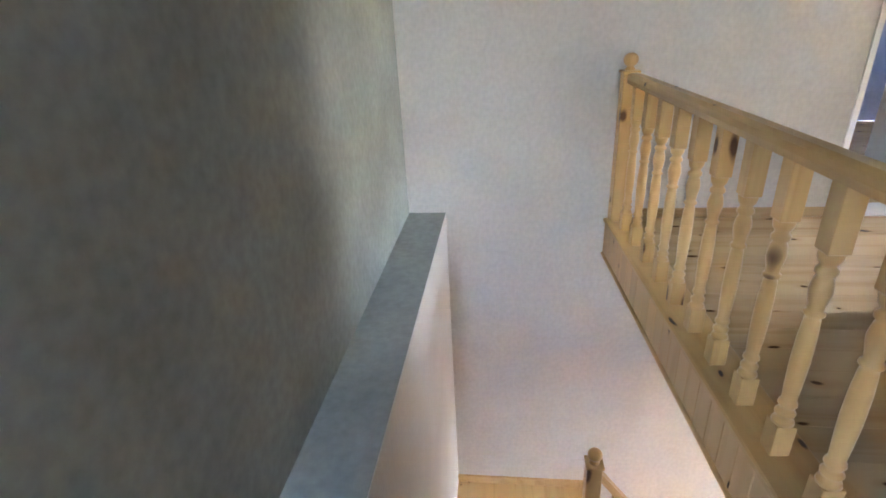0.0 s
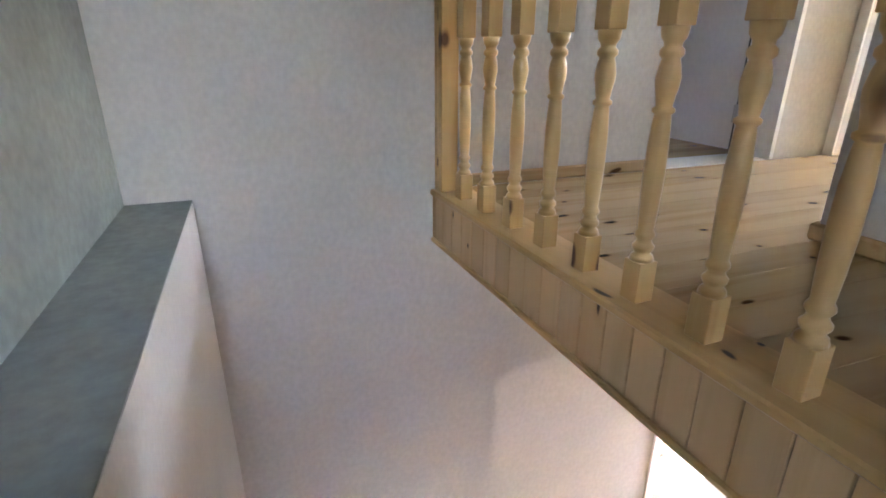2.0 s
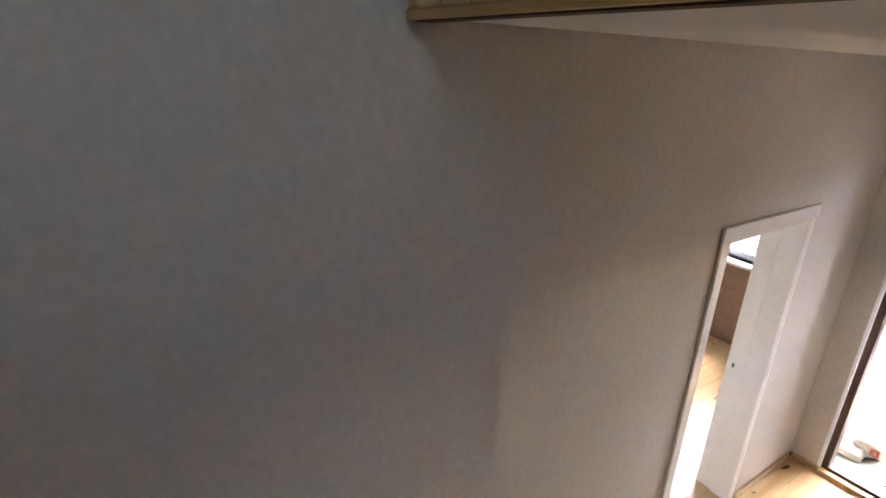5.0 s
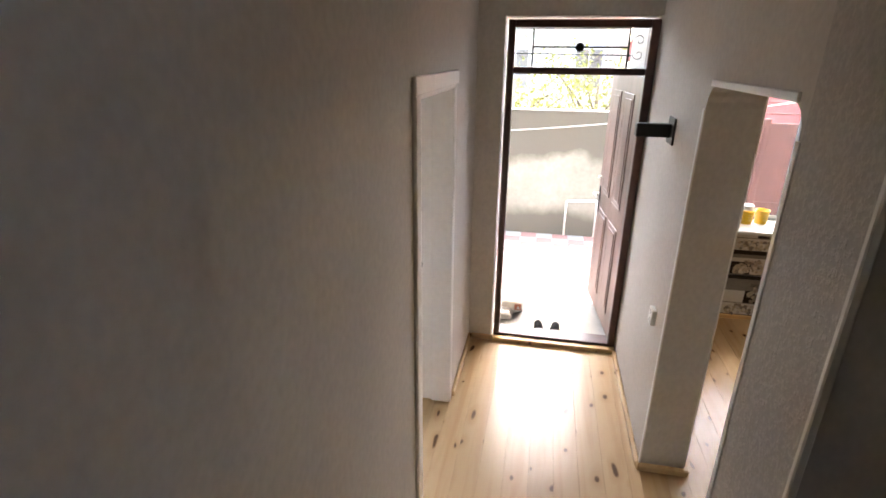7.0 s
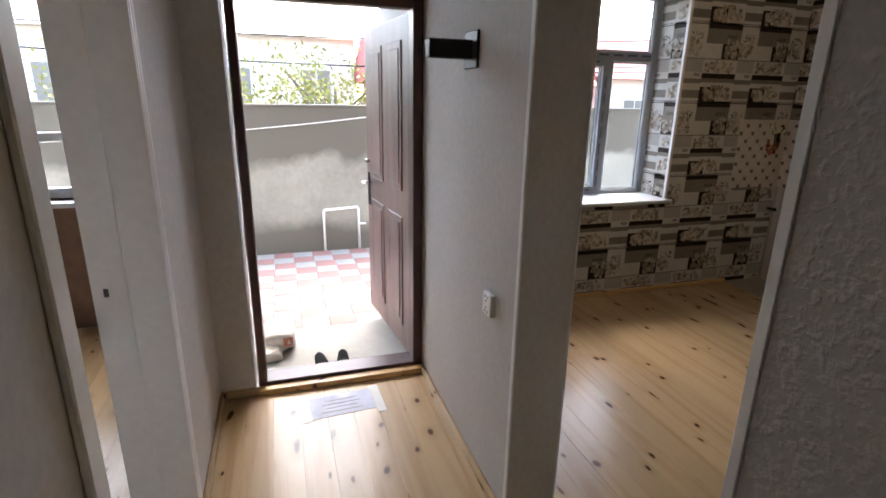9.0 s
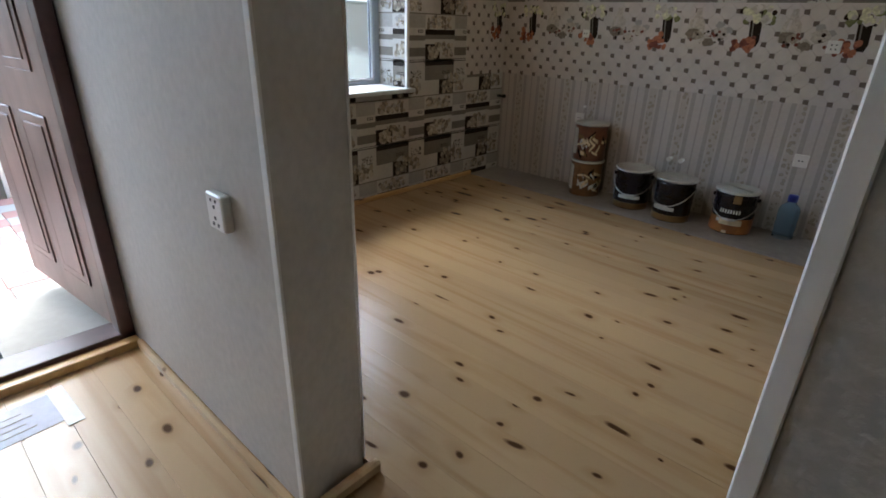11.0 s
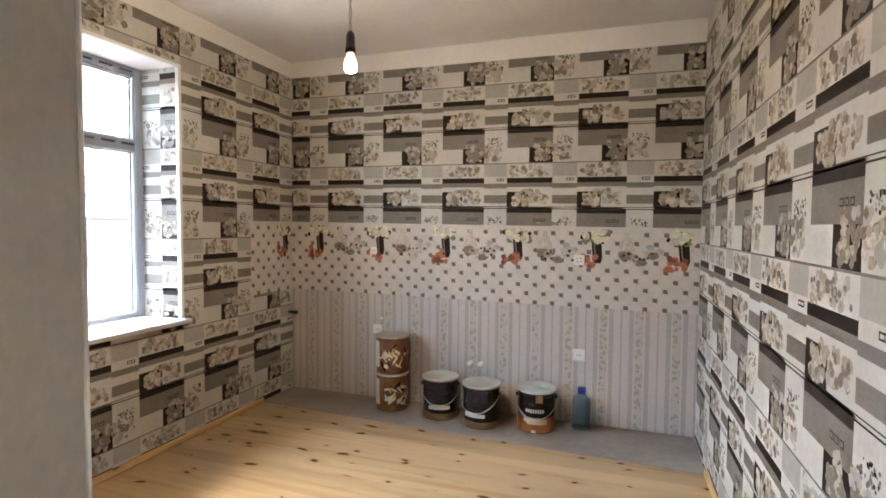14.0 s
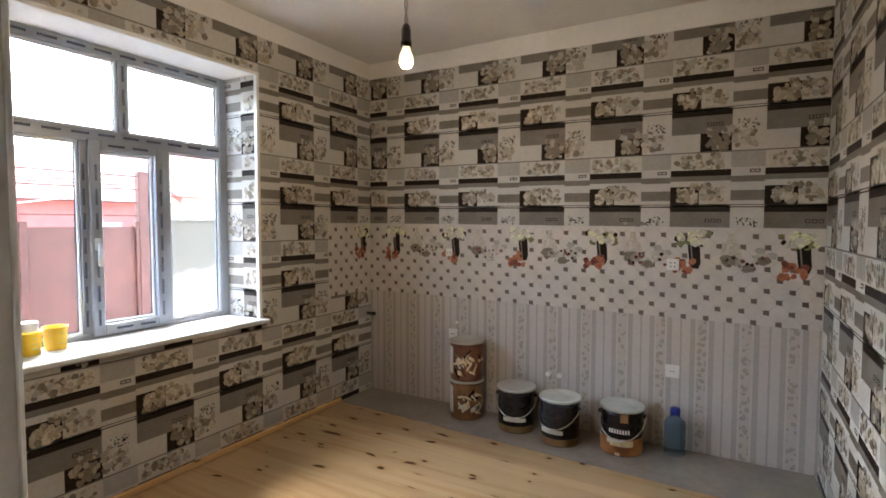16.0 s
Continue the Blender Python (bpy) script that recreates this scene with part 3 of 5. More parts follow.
bm.faces.new(ends[0][::-1])
bm.faces.new(ends[1])
part("handrail", bm, "bar_pine", rail_top)
bm = bmesh.new()
newel = newel_mesh(0.865, 0.040)
bmesh.ops.translate(newel, verts=newel.verts, vec=(RX - 0.015, NY - 0.043, UP))
part("newel", newel, "rail_pine", rail_top)
panel = bx(RX - 0.052, NY - 0.05, UP + 0.05, RX - 0.057, NY - 0.036, UP + 0.80)
part("newel_bead", panel, "rail_pine", rail_top)
first = None
for k in range(18):
    y = 0.6955 - 0.2105 * k
    if first is None:
        bm = baluster_mesh()
        first = part("baluster", bm, "rail_pine", rail_top)
        first.location = (RX, y, UP)
        first.matrix_parent_inverse = rail_top.matrix_basis.inverted()
    else:
        ob = first.copy()
        scene.collection.objects.link(ob)
        ob.location = (RX, y, UP)

# edge of the upper landing, clad in upright tongue-and-groove boards
FX = 0.708
edge = thing("landing_edge", (FX, -1.0, CEIL), "pine boarded edge of the upper landing", "cladding", kind="structure")
part("backing", bx(FX + 0.018, -3.0, CEIL - 0.01, FX + 0.06, NY - 0.002, UP - 0.03), "joint_dark", edge)
part("nosing", bx(FX - 0.012, -3.0, UP - 0.028, 0.88, NY - 0.002, UP, bevel=0.006), "bar_pine", edge)
part("cover_strip", bx(FX - 0.010, -3.0, CEIL - 0.006, FX + 0.03, NY - 0.002, CEIL + 0.016, bevel=0.005), "bar_pine", edge)
y = 0.969
while y > -2.95:
    part("board", bx(FX, y - 0.0990, CEIL + 0.016, FX + 0.016, min(y, NY - 0.001) - 0.0015, UP - 0.028, bevel=0.0025), "board_pine", edge)
    y -= 0.1001
# the landing's edge runs slightly askew to the stairs
askew = Matrix.Translation((0.745, 0.87, 0)) @ Matrix.Rotation(radians(2.4), 4, "Z") @ Matrix.Translation((-0.745, -0.87, 0))
for ob in (rail_top, edge):
    ob.matrix_basis = askew @ ob.matrix_basis

# lower balustrade that starts at the landing
low = thing("stair_rail", (0.57, -0.05, LAND), "varnished pine stair rail descending from the landing newel", "balustrade")
nm = newel_mesh(2.105 - 0.10 - LAND, 0.042)
bmesh.ops.translate(nm, verts=nm.verts, vec=(0.57, -0.04, LAND))
part("newel", nm, "rail_pine", low)
nm = newel_mesh(0.86, 0.042)
bmesh.ops.translate(nm, verts=nm.verts, vec=(1.50, -0.04, 0.0))
part("newel", nm, "rail_pine", low)
bm = bmesh.new()
za, zb = 1.94, 0.80
ends = [[bm.verts.new((x, -0.04 + u, z + v)) for u, v in ((-0.03, -0.03), (0.03, -0.03), (0.034, 0.0), (0.02, 0.028), (-0.02, 0.028), (-0.034, 0.0))] for x, z in ((0.60, za), (1.48, zb))]
for k in range(6):
    bm.faces.new((ends[0][k], ends[0][(k + 1) % 6], ends[1][(k + 1) % 6], ends[1][k]))
bm.faces.new(ends[0][::-1])
bm.faces.new(ends[1])
part("handrail", bm, "rail_pine", low)
for k in range(5):
    x = 0.72 + 0.16 * k
    ztop = za + (zb - za) * (x - 0.60) / 0.88 - 0.03
    zbot = max(0.0, LAND - (LAND / 4) * max(0, math.floor((x - 0.80) / 0.24) + 1))
    bm = baluster_mesh(ztop - zbot)
    bmesh.ops.translate(bm, verts=bm.verts, vec=(x, -0.04, zbot))
    part("baluster", bm, "rail_pine", low)

# ---- side room door, standing open ----
tr = thing("door_1", (2.83, 1.0, 0.0), "white painted interior door standing open", "door", kind="structure")
part("casing", bx(2.335, NY - 0.018, 0.0, 2.405, NY, 2.033, bevel=0.004), "white_paint", tr)
part("casing", bx(2.335, NY - 0.018, 2.033, 3.285, NY, 2.103, bevel=0.004), "white_paint", tr)
part("casing", bx(3.262, NY - 0.006, 0.0, 3.285, NY, 2.045, bevel=0.002), "white_paint", tr)
part("jamb", bx(2.40, NY - 0.004, 0.0, 2.42, 1.13, 2.045), "white_paint", tr)
part("jamb", bx(3.24, NY - 0.004, 0.0, 3.262, 1.13, 2.045), "white_paint", tr)
part("jamb", bx(2.42, NY - 0.003, 2.013, 3.24, 1.13, 2.045), "white_paint", tr)
part("door_stop", bx(3.226, NY - 0.003, 0.0, 3.2395, 1.02, 2.012, bevel=0.002), "white_paint", tr)
part("strike_plate", bx(3.238, 1.075, 0.93, 3.2405, 1.10, 1.05), "white_paint", tr)
part("strike_hole", bx(3.2365, 1.08, 0.965, 3.2385, 1.095, 0.995), "slot_dark", tr)
swing = Matrix.Translation((2.40, 1.145, 0.0)) @ Matrix.Rotation(radians(98), 4, "Z")
bm = bx(0.0, 0.0, 0.012, 0.79, 0.04, 2.005, bevel=0.003)
bmesh.ops.transform(bm, matrix=swing, verts=bm.verts)
leaf = part("leaf", bm, "white_paint", tr)
bm = bx(0.735, -0.002, 0.96, 0.755, 0.001, 1.01)
bmesh.ops.transform(bm, matrix=swing, verts=bm.verts)
part("keyhole", bm, "slot_dark", leaf)
for z in (0.25, 1.8):
    part("hinge", bx(2.418, 1.128, z, 2.432, 1.142, z + 0.1), "steel", tr)

# ---- front door with fanlight, leaf open to the yard ----
FY0, FY1 = -0.255, 0.70
fd = thing("door_2", (DX, 0.22, 0.0), "dark brown metal front door standing open, iron fanlight above", "door", kind="structure")
part("frame_post", bx(DX + 0.02, FY1 - 0.045, 0.0, DX + 0.12, FY1, 2.40, bevel=0.006), "dark_metal", fd)
part("frame_post", bx(DX + 0.02, FY0, 0.0, DX + 0.12, FY0 + 0.055, 2.40, bevel=0.006), "dark_metal", fd)
part("frame_head", bx(DX + 0.02, FY0 + 0.055, 2.35, DX + 0.12, FY1 - 0.045, 2.40, bevel=0.006), "dark_metal", fd)
part("frame_bar", bx(DX + 0.03, FY0 + 0.055, 2.06, DX + 0.11, FY1 - 0.045, 2.105, bevel=0.006), "dark_metal", fd)
part("threshold", bx(DX - 0.035, FY0, 0.0, DX + 0.02, FY1, 0.035, bevel=0.004), "rail_pine", fd, "pine threshold strip")
part("sill_plate", bx(DX + 0.02, FY0, -0.03, DX + 0.16, FY1, 0.055, bevel=0.004), "dark_metal", fd)
fan = part("fanlight_pane", bx(DX + 0.068, FY0 + 0.055, 2.105, DX + 0.072, FY1 - 0.045, 2.35), "glass", fd)
fan.visible_shadow = False
ym = (FY0 + FY1) / 2 + 0.005
gx = DX + 0.055
part("grille_bar", bx(gx - 0.006, ym + 0.30, 2.105, gx + 0.006, ym + 0.312, 2.35), "black_iron", fd)
part("grille_bar", bx(gx - 0.006, ym - 0.312, 2.105, gx + 0.006, ym - 0.30, 2.35), "black_iron", fd)
part("grille_bar", bx(gx - 0.005, ym - 0.30, 2.226, gx + 0.005, ym + 0.30, 2.238), "black_iron", fd)
bm = bmesh.new()
lathe(bm, [(0.004, -0.012), (0.026, -0.008), (0.032, 0.0), (0.026, 0.008), (0.004, 0.012)], seg=8)
bmesh.ops.rotate(bm, verts=bm.verts, matrix=Matrix.Rotation(radians(90), 3, "Y"))
bmesh.ops.translate(bm, verts=bm.verts, vec=(gx, ym, 2.232))
part("rosette", bm, "black_iron", fd)


def scroll(side, cy, cz, r, turn, hand):
    pts = []
    for k in range(16):
        a = turn + hand * k * 0.42
        rr = r * (1 - k / 20)
        pts.append((gx, cy + side * rr * math.cos(a), cz + rr * math.sin(a)))
    bm = bmesh.new()
    tube(bm, pts, 0.0022, 5)
    part("scroll", bm, "black_iron", fd)


for side in (-1, 1):
    for up in (-1, 1):
        scroll(side, ym + side * 0.20, 2.232 + up * 0.052, 0.05, 0.3, up)
        scroll(side, ym + side * 0.10, 2.232 + up * 0.055, 0.05, 2.6, -up)
        scroll(side, ym + side * 0.37, 2.232 + up * 0.042, 0.036, 3.0, -up)

hinge_at = Vector((DX + 0.13, FY0 + 0.03, 0.0))


def door_leaf():
    """The leaf lies along its own x axis from the hinge, then is swung open."""
    w, h0, h1 = 0.90, 0.055, 2.055
    t = 0.022
    parts = []
    bm = bmesh.new()
    box(bm, 0, -t, h0, w, t, h1, bevel=0.004)
    parts.append(("leaf", bm, "leaf_brown"))
    for z0, z1 in ((0.20, 0.92), (1.08, 1.93)):
        for x0, x1 in ((0.12, 0.40), (0.50, 0.78)):
            bm = bmesh.new()
            box(bm, x0, t, z0, x1, t + 0.006, z1, bevel=0.005)
            box(bm, x0 + 0.04, t + 0.006, z0 + 0.04, x1 - 0.04, t + 0.010, z1 - 0.04, bevel=0.004)
            parts.append(("raised_panel", bm, "leaf_brown"))
    bm = bmesh.new()
    box(bm, w - 0.07, t, 0.86, w - 0.03, t + 0.008, 1.10, bevel=0.003)
    parts.append(("lock_plate", bm, "black_iron"))
    bm = bmesh.new()
    tube(bm, [(w - 0.05, t, 1.03), (w - 0.05, t + 0.045, 1.03), (w - 0.06, t + 0.055, 1.03), (w - 0.16, t + 0.05, 1.025)], 0.009)
    parts.append(("handle", bm, "steel"))
    bm = bmesh.new()
    tube(bm, [(w - 0.05, t, 1.18), (w - 0.05, t + 0.03, 1.18)], 0.014)
    parts.append(("latch_knob", bm, "steel"))
    for k in range(3):
        bm = bmesh.new()
        tube(bm, [(-0.008, 0, 0.3 + 0.7 * k), (-0.008, 0, 0.42 + 0.7 * k)], 0.011)
        parts.append(("hinge", bm, "dark_metal"))
    m = Matrix.Translation(hinge_at) @ Matrix.Rotation(radians(6), 4, "Z")
    made = []
    for name, bm, mat in parts:
        bmesh.ops.transform(bm, matrix=m, verts=bm.verts)
        made.append((name, bm, mat))
    lf = part(*made[0], fd, "brown painted metal leaf with raised panels")
    for name, bm, mat in made[1:]:
        part(name, bm, mat, lf)


door_leaf()

# a thick steel bracket on the hall wall
br = thing("wall_bracket", (3.40, -0.26, 1.80), "dark grey steel bracket bolted to the hall wall", "bracket")
part("plate", bx(3.33, -0.259, 1.74, 3.47, -0.247, 1.88, bevel=0.003), "black_iron", br)
part("arm", bx(3.37, -0.247, 1.775, 3.43, -0.07, 1.845, bevel=0.004), "black_iron", br)


def socket(name, at, facing, size, label, holes):
    """A wall plate of white plastic: facing is the axis it looks along."""
    ob = thing(name, at, label, "socket")
    w, h, t = size
    m = {"+y": 0, "-y": 180, "-x": 90}[facing]
    mat = Matrix.Translation(at) @ Matrix.Rotation(radians(m), 4, "Z")
    bm = bmesh.new()
    box(bm, -w / 2, 0.0, -h / 2, w / 2, t, h / 2, bevel=0.004)
    bmesh.ops.transform(bm, matrix=mat, verts=bm.verts)
    plate = part("plate", bm, "plastic_white", ob)
    for u, v in holes:
        bm = bmesh.new()
        box(bm, u - 0.004, t - 0.001, v - 0.004, u + 0.004, t + 0.001, v + 0.004)
        bmesh.ops.transform(bm, matrix=mat, verts=bm.verts)
        part("pin_hole", bm, "slot_dark", plate)
    return ob


socket("wall_socket", (3.098, -0.259, 0.853), "+y", (0.078, 0.092, 0.026), "white double wall socket beside the kitchen opening", [(-0.012, 0.030), (0.012, 0.030), (-0.012, -0.030), (0.012, -0.030), (0.0, 0.014), (0.0, -0.014)])
SY = -3.857
socket("wall_socket", (2.433, SY + 0.004, 0.515), "+y", (0.085, 0.085, 0.012), "white wall socket on striped paper", [(-0.01, 0.0), (0.01, 0.0)])
socket("wall_socket", (4.08, SY + 0.004, 0.587), "+y", (0.08, 0.08, 0.012), "white wall socket above the stacked tins", [(-0.01, 0.0), (0.01, 0.0)])
socket("wall_socket", (2.444, SY + 0.004, 1.22), "+y", (0.075, 0.075, 0.012), "white wall socket on the padded print", [(-0.012, 0.012), (0.012, 0.012), (-0.012, -0.012), (0.012, -0.012)])
socket("wall_socket", (4.12, SY + 0.004, 1.25), "+y", (0.06, 0.06, 0.012), "small white wall socket on the padded print", [(-0.01, 0.0), (0.01, 0.0)])


def stub(at, way, mat, label, r=0.013, long=0.05):
    ob = thing("pipe_stub", at, label, "pipe")
    p = Vector(at)
    bm = bmesh.new()
    tube(bm, [p, p + Vector(way) * long], r, 10)
    part("pipe", bm, mat, ob)
    bm = bmesh.new()
    tube(bm, [p + Vector(way) * long * 0.8, p + Vector(way) * long * 1.25], r * 1.35, 10)
    part("cap", bm, mat, ob)


stub((3.262, SY, 0.385), (0, 1, 0), "plastic_white", "capped white water pipe stub in the wall")
stub((3.175, SY, 0.385), (0, 1, 0), "plastic_white", "capped white water pipe stub in the wall")
stub((4.04, SY, 0.685), (0, 1, 0), "plastic_white", "small white cable outlet in the wall", 0.008, 0.02)
stub((4.93, -3.80, 0.69), (-1, 0, 0), "black_iron", "dark steel gas pipe stub in the corner", 0.012, 0.07)

# ---- kitchen window ----
def kitchen_window():
    w = thing("window_1", (5.27, -1.93, WZ0), "white plastic window with protective film still on its frame", "window", kind="structure")
    xa, xb = 5.24, 5.31
    z0, z1, zt = WZ0 - 0.03, WZ1, 1.975
    fr = 0.06

    def bar(name, y0, za, y1, zb, mat="pvc_film", x0=xa, x1=xb):
        return part(name, bx(x0, y0, za, x1, y1, zb, bevel=0.004), mat, w)

    bar("frame_side", WY0, z0, WY0 + fr, z1)
    bar("frame_side", WY1 - fr, z0, WY1, z1)
    bar("frame_head", WY0 + fr, z1 - fr, WY1 - fr, z1)
    bar("frame_foot", WY0 + fr, z0, WY1 - fr, z0 + fr)
    bar("transom", WY0 + fr, zt - 0.035, WY1 - fr, zt + 0.035)
    bar("mullion", -1.945, zt + 0.035, -1.885, z1 - fr)
    m1, m2 = -1.70, -2.16
    bar("mullion", m1 - 0.03, z0 + fr, m1 + 0.03, zt - 0.035)
    bar("mullion", m2 - 0.03, z0 + fr, m2 + 0.03, zt - 0.035)
    # opening sash
    s0, s1, sz0, sz1, sw = m2 + 0.012, m1 - 0.012, z0 + fr - 0.02, zt - 0.018, 0.062
    xs = xa - 0.02
    for nm, dims in (("sash_stile", (s0, sz0, s0 + sw, sz1)), ("sash_stile", (s1 - sw, sz0, s1, sz1)), ("sash_rail", (s0 + sw, sz0, s1 - sw, sz0 + sw)), ("sash_rail", (s0 + sw, sz1 - sw, s1 - sw, sz1))):
        bar(nm, *dims, x0=xs, x1=xb - 0.02)
    h = bar("sash_handle_plate", s1 - 0.045, 1.33, s1 - 0.015, 1.40, "pvc", xs - 0.01, xs)
    bar("sash_handle", s1 - 0.04, 1.24, s1 - 0.02, 1.37, "pvc", xs - 0.035, xs - 0.018)
    bar("handle_neck", s1 - 0.036, 1.35, s1 - 0.024, 1.365, "pvc", xs - 0.02, xs - 0.008)
    # panes with beads and dark gaskets
    for y0, za, y1, zb in ((WY0 + fr, zt + 0.035, -1.945, z1 - fr), (-1.885, zt + 0.035, WY1 - fr, z1 - fr),
                           (WY0 + fr, z0 + fr, m2 - 0.03, zt - 0.035), (m1 + 0.03, z0 + fr, WY1 - fr, zt - 0.035), (s0 + sw, sz0 + sw, s1 - sw, sz1 - sw)):
        g = bar("pane", y0, za, y1, zb, "glass", 5.274, 5.278)
        g.visible_shadow = False
        d = 0.014
        for dims in ((y0, za, y0 + d, zb), (y1 - d, za, y1, zb), (y0 + d, za, y1 - d, za + d), (y0 + d, zb - d, y1 - d, zb)):
            bar("glazing_bead", *dims, "pvc", 5.250, 5.272)
        e = 0.018
        for dims in ((y0 + d, za + d, y0 + e, zb - d), (y1 - e, za + d, y1 - d, zb - d), (y0 + e, za + d, y1 - e, za + e), (y0 + e, zb - e, y1 - e, zb - d)):
            bar("gasket", *dims, "gasket", 5.266, 5.272)
    # printed marks on the film, as plain bars
    rnd = random.Random(4)

    def marks(y0, za, y1, zb, x):
        tall = zb - za > y1 - y0
        at, end = (za, zb) if tall else (y0, y1)
        p = at + rnd.uniform(0.01, 0.05)
        while p < end - 0.10:
            q = p
            for _ in range(8):
                if tall:
                    c = (y0 + y1) / 2
                    bar("film_print", c - 0.008, q, c + 0.008, q + 0.0075, "film_ink", x - 0.0012, x - 0.0002)
                else:
                    c = (za + zb) / 2
                    bar("film_print", q, c - 0.008, q + 0.0075, c + 0.008, "film_ink", x - 0.0012, x - 0.0002)
                q += 0.0115
            p = q + 0.045

    marks(WY0 + fr, z1 - fr, WY1 - fr, z1, xa)
    marks(WY0 + fr, zt - 0.015, WY1 - fr, zt + 0.035, xa)
    marks(-1.945, zt + 0.04, -1.885, z1 - fr, xa)
    marks(s0, sz0 + 0.05, s0 + sw, sz1 - 0.05, xs)
    marks(s1 - sw, sz0 + 0.05, s1, sz1 - 0.05, xs)
    marks(s0 + sw, sz0, s1 - sw, sz0 + sw, xs)
    marks(s0 + sw, sz1 - sw, s1 - sw, sz1, xs)
    marks(m1 - 0.005, z0 + fr, m1 + 0.03, zt - 0.05, xa)
    part("sill", bx(4.86, WY0 - 0.03, WZ0 - 0.03, xa + 0.01, WY1 + 0.03, WZ0, bevel=0.006), "sill_white", w, "white plastic sill, dusty")
    # white corner trim round the opening
    for dims in ((4.915, WY0 - 0.012, WZ0, 4.945, WY0 + 0.012, WZ1 + 0.012), (4.915, WY1 - 0.012, WZ0, 4.945, WY1 + 0.012, WZ1 + 0.012), (4.915, WY0 + 0.012, WZ1 - 0.012, 4.945, WY1 - 0.012, WZ1 + 0.012)):
        part("corner_trim", bx(*dims, bevel=0.003), "white_paint", w)


kitchen_window()

# ---- wallpaper ----
INKS = ["w_light", "w_pale", "w_grey", "w_brown", "w_dark", "w_pet1", "w_pet2", "w_pet3", "w_cream", "w_button", "w_shadow", "w_stripe1", "w_stripe2", "w_vine", "w_orange", "w_leaf", "w_yellow", "w_wine"]
INK = {k: i for i, k in enumerate(INKS)}


class Sheet:
    """A papered surface: u runs along the wall, z up. Printed shapes are laid a hair above the paper."""

    def __init__(self, at, along, out, span, z0, z1, holes=(), fall=0.0):
        self.at, self.along, self.out = Vector(at), Vector(along), Vector(out)
        self.span, self.z0, self.z1, self.holes, self.fall = span, z0, z1, holes, fall
        self.verts, self.faces, self.mats = [], [], []

    def put(self, pts, lift, ink):
        n = len(self.verts)
        for u, z in pts:
            p = self.at + self.along * u + self.out * lift
            self.verts.append((p.x, p.y, z - self.fall * u * min(1.0, z / 0.3)))
        self.faces.append(list(range(n, n + len(pts))))
        self.mats.append(INK[ink])

    def rect(self, u0, za, u1, zb, ink, lift=0.004):
        u0, u1, za, zb = max(u0, self.span[0]), min(u1, self.span[1]), max(za, self.z0), min(zb, self.z1)
        left = [(u0, za, u1, zb)]
        for hu0, hz0, hu1, hz1 in self.holes:
            out = []
            for a, b, c, d in left:
                if c <= hu0 or a >= hu1 or d <= hz0 or b >= hz1:
                    out.append((a, b, c, d))
                    continue
                out += [(a, b, min(c, hu0), d), (max(a, hu1), b, c, d), (max(a, hu0), b, min(c, hu1), min(d, hz0)), (max(a, hu0), max(b, hz1), min(c, hu1), d)]
            left = out
        for a, b, c, d in left:
            if c - a > 0.0005 and d - b > 0.0005:
                self.put([(a, b), (c, b), (c, d), (a, d)], lift, ink)

    def inside(self, u, z, r):
        if u - r < self.span[0] or u + r > self.span[1] or z - r < self.z0 or z + r > self.z1:
            return False
        return not any(u + r > a and u - r < c and z + r > b and z - r < d for a, b, c, d in self.holes)

    def bloom(self, u, z, r, ink, rnd, lift=0.0046, seg=9, squash=1.0):
        if not self.inside(u, z, r * 1.15):
            return
        self.put([(u + r * rnd.uniform(0.72, 1.15) * math.cos(2 * math.pi * k / seg), z + squash * r * rnd.uniform(0.72, 1.15) * math.sin(2 * math.pi * k / seg)) for k in range(seg)], lift + rnd.uniform(0, 0.0004), ink)

    def done(self, name, label):
        me = bpy.data.meshes.new(name)
        me.from_pydata(self.verts, [], self.faces)
        for k in INKS:
            me.materials.append(MAT[k])
        me.polygons.foreach_set("material_index", self.mats)
        me.update()
        return tagged(new(name, me), label, "wallpaper", kind="structure")


PU, WIDE, PV, LINE = 0.5225, 0.343, 0.603, 2.223


def bunch(s, u, z, w, h, count, inks, rnd, r=(0.012, 0.024)):
    for _ in range(int(count * 2.6)):
        s.bloom(u + rnd.uniform(0.06, 0.94) * w, z + rnd.uniform(0.10, 0.90) * h, rnd.uniform(*r) * 0.86, rnd.choice(inks), rnd)


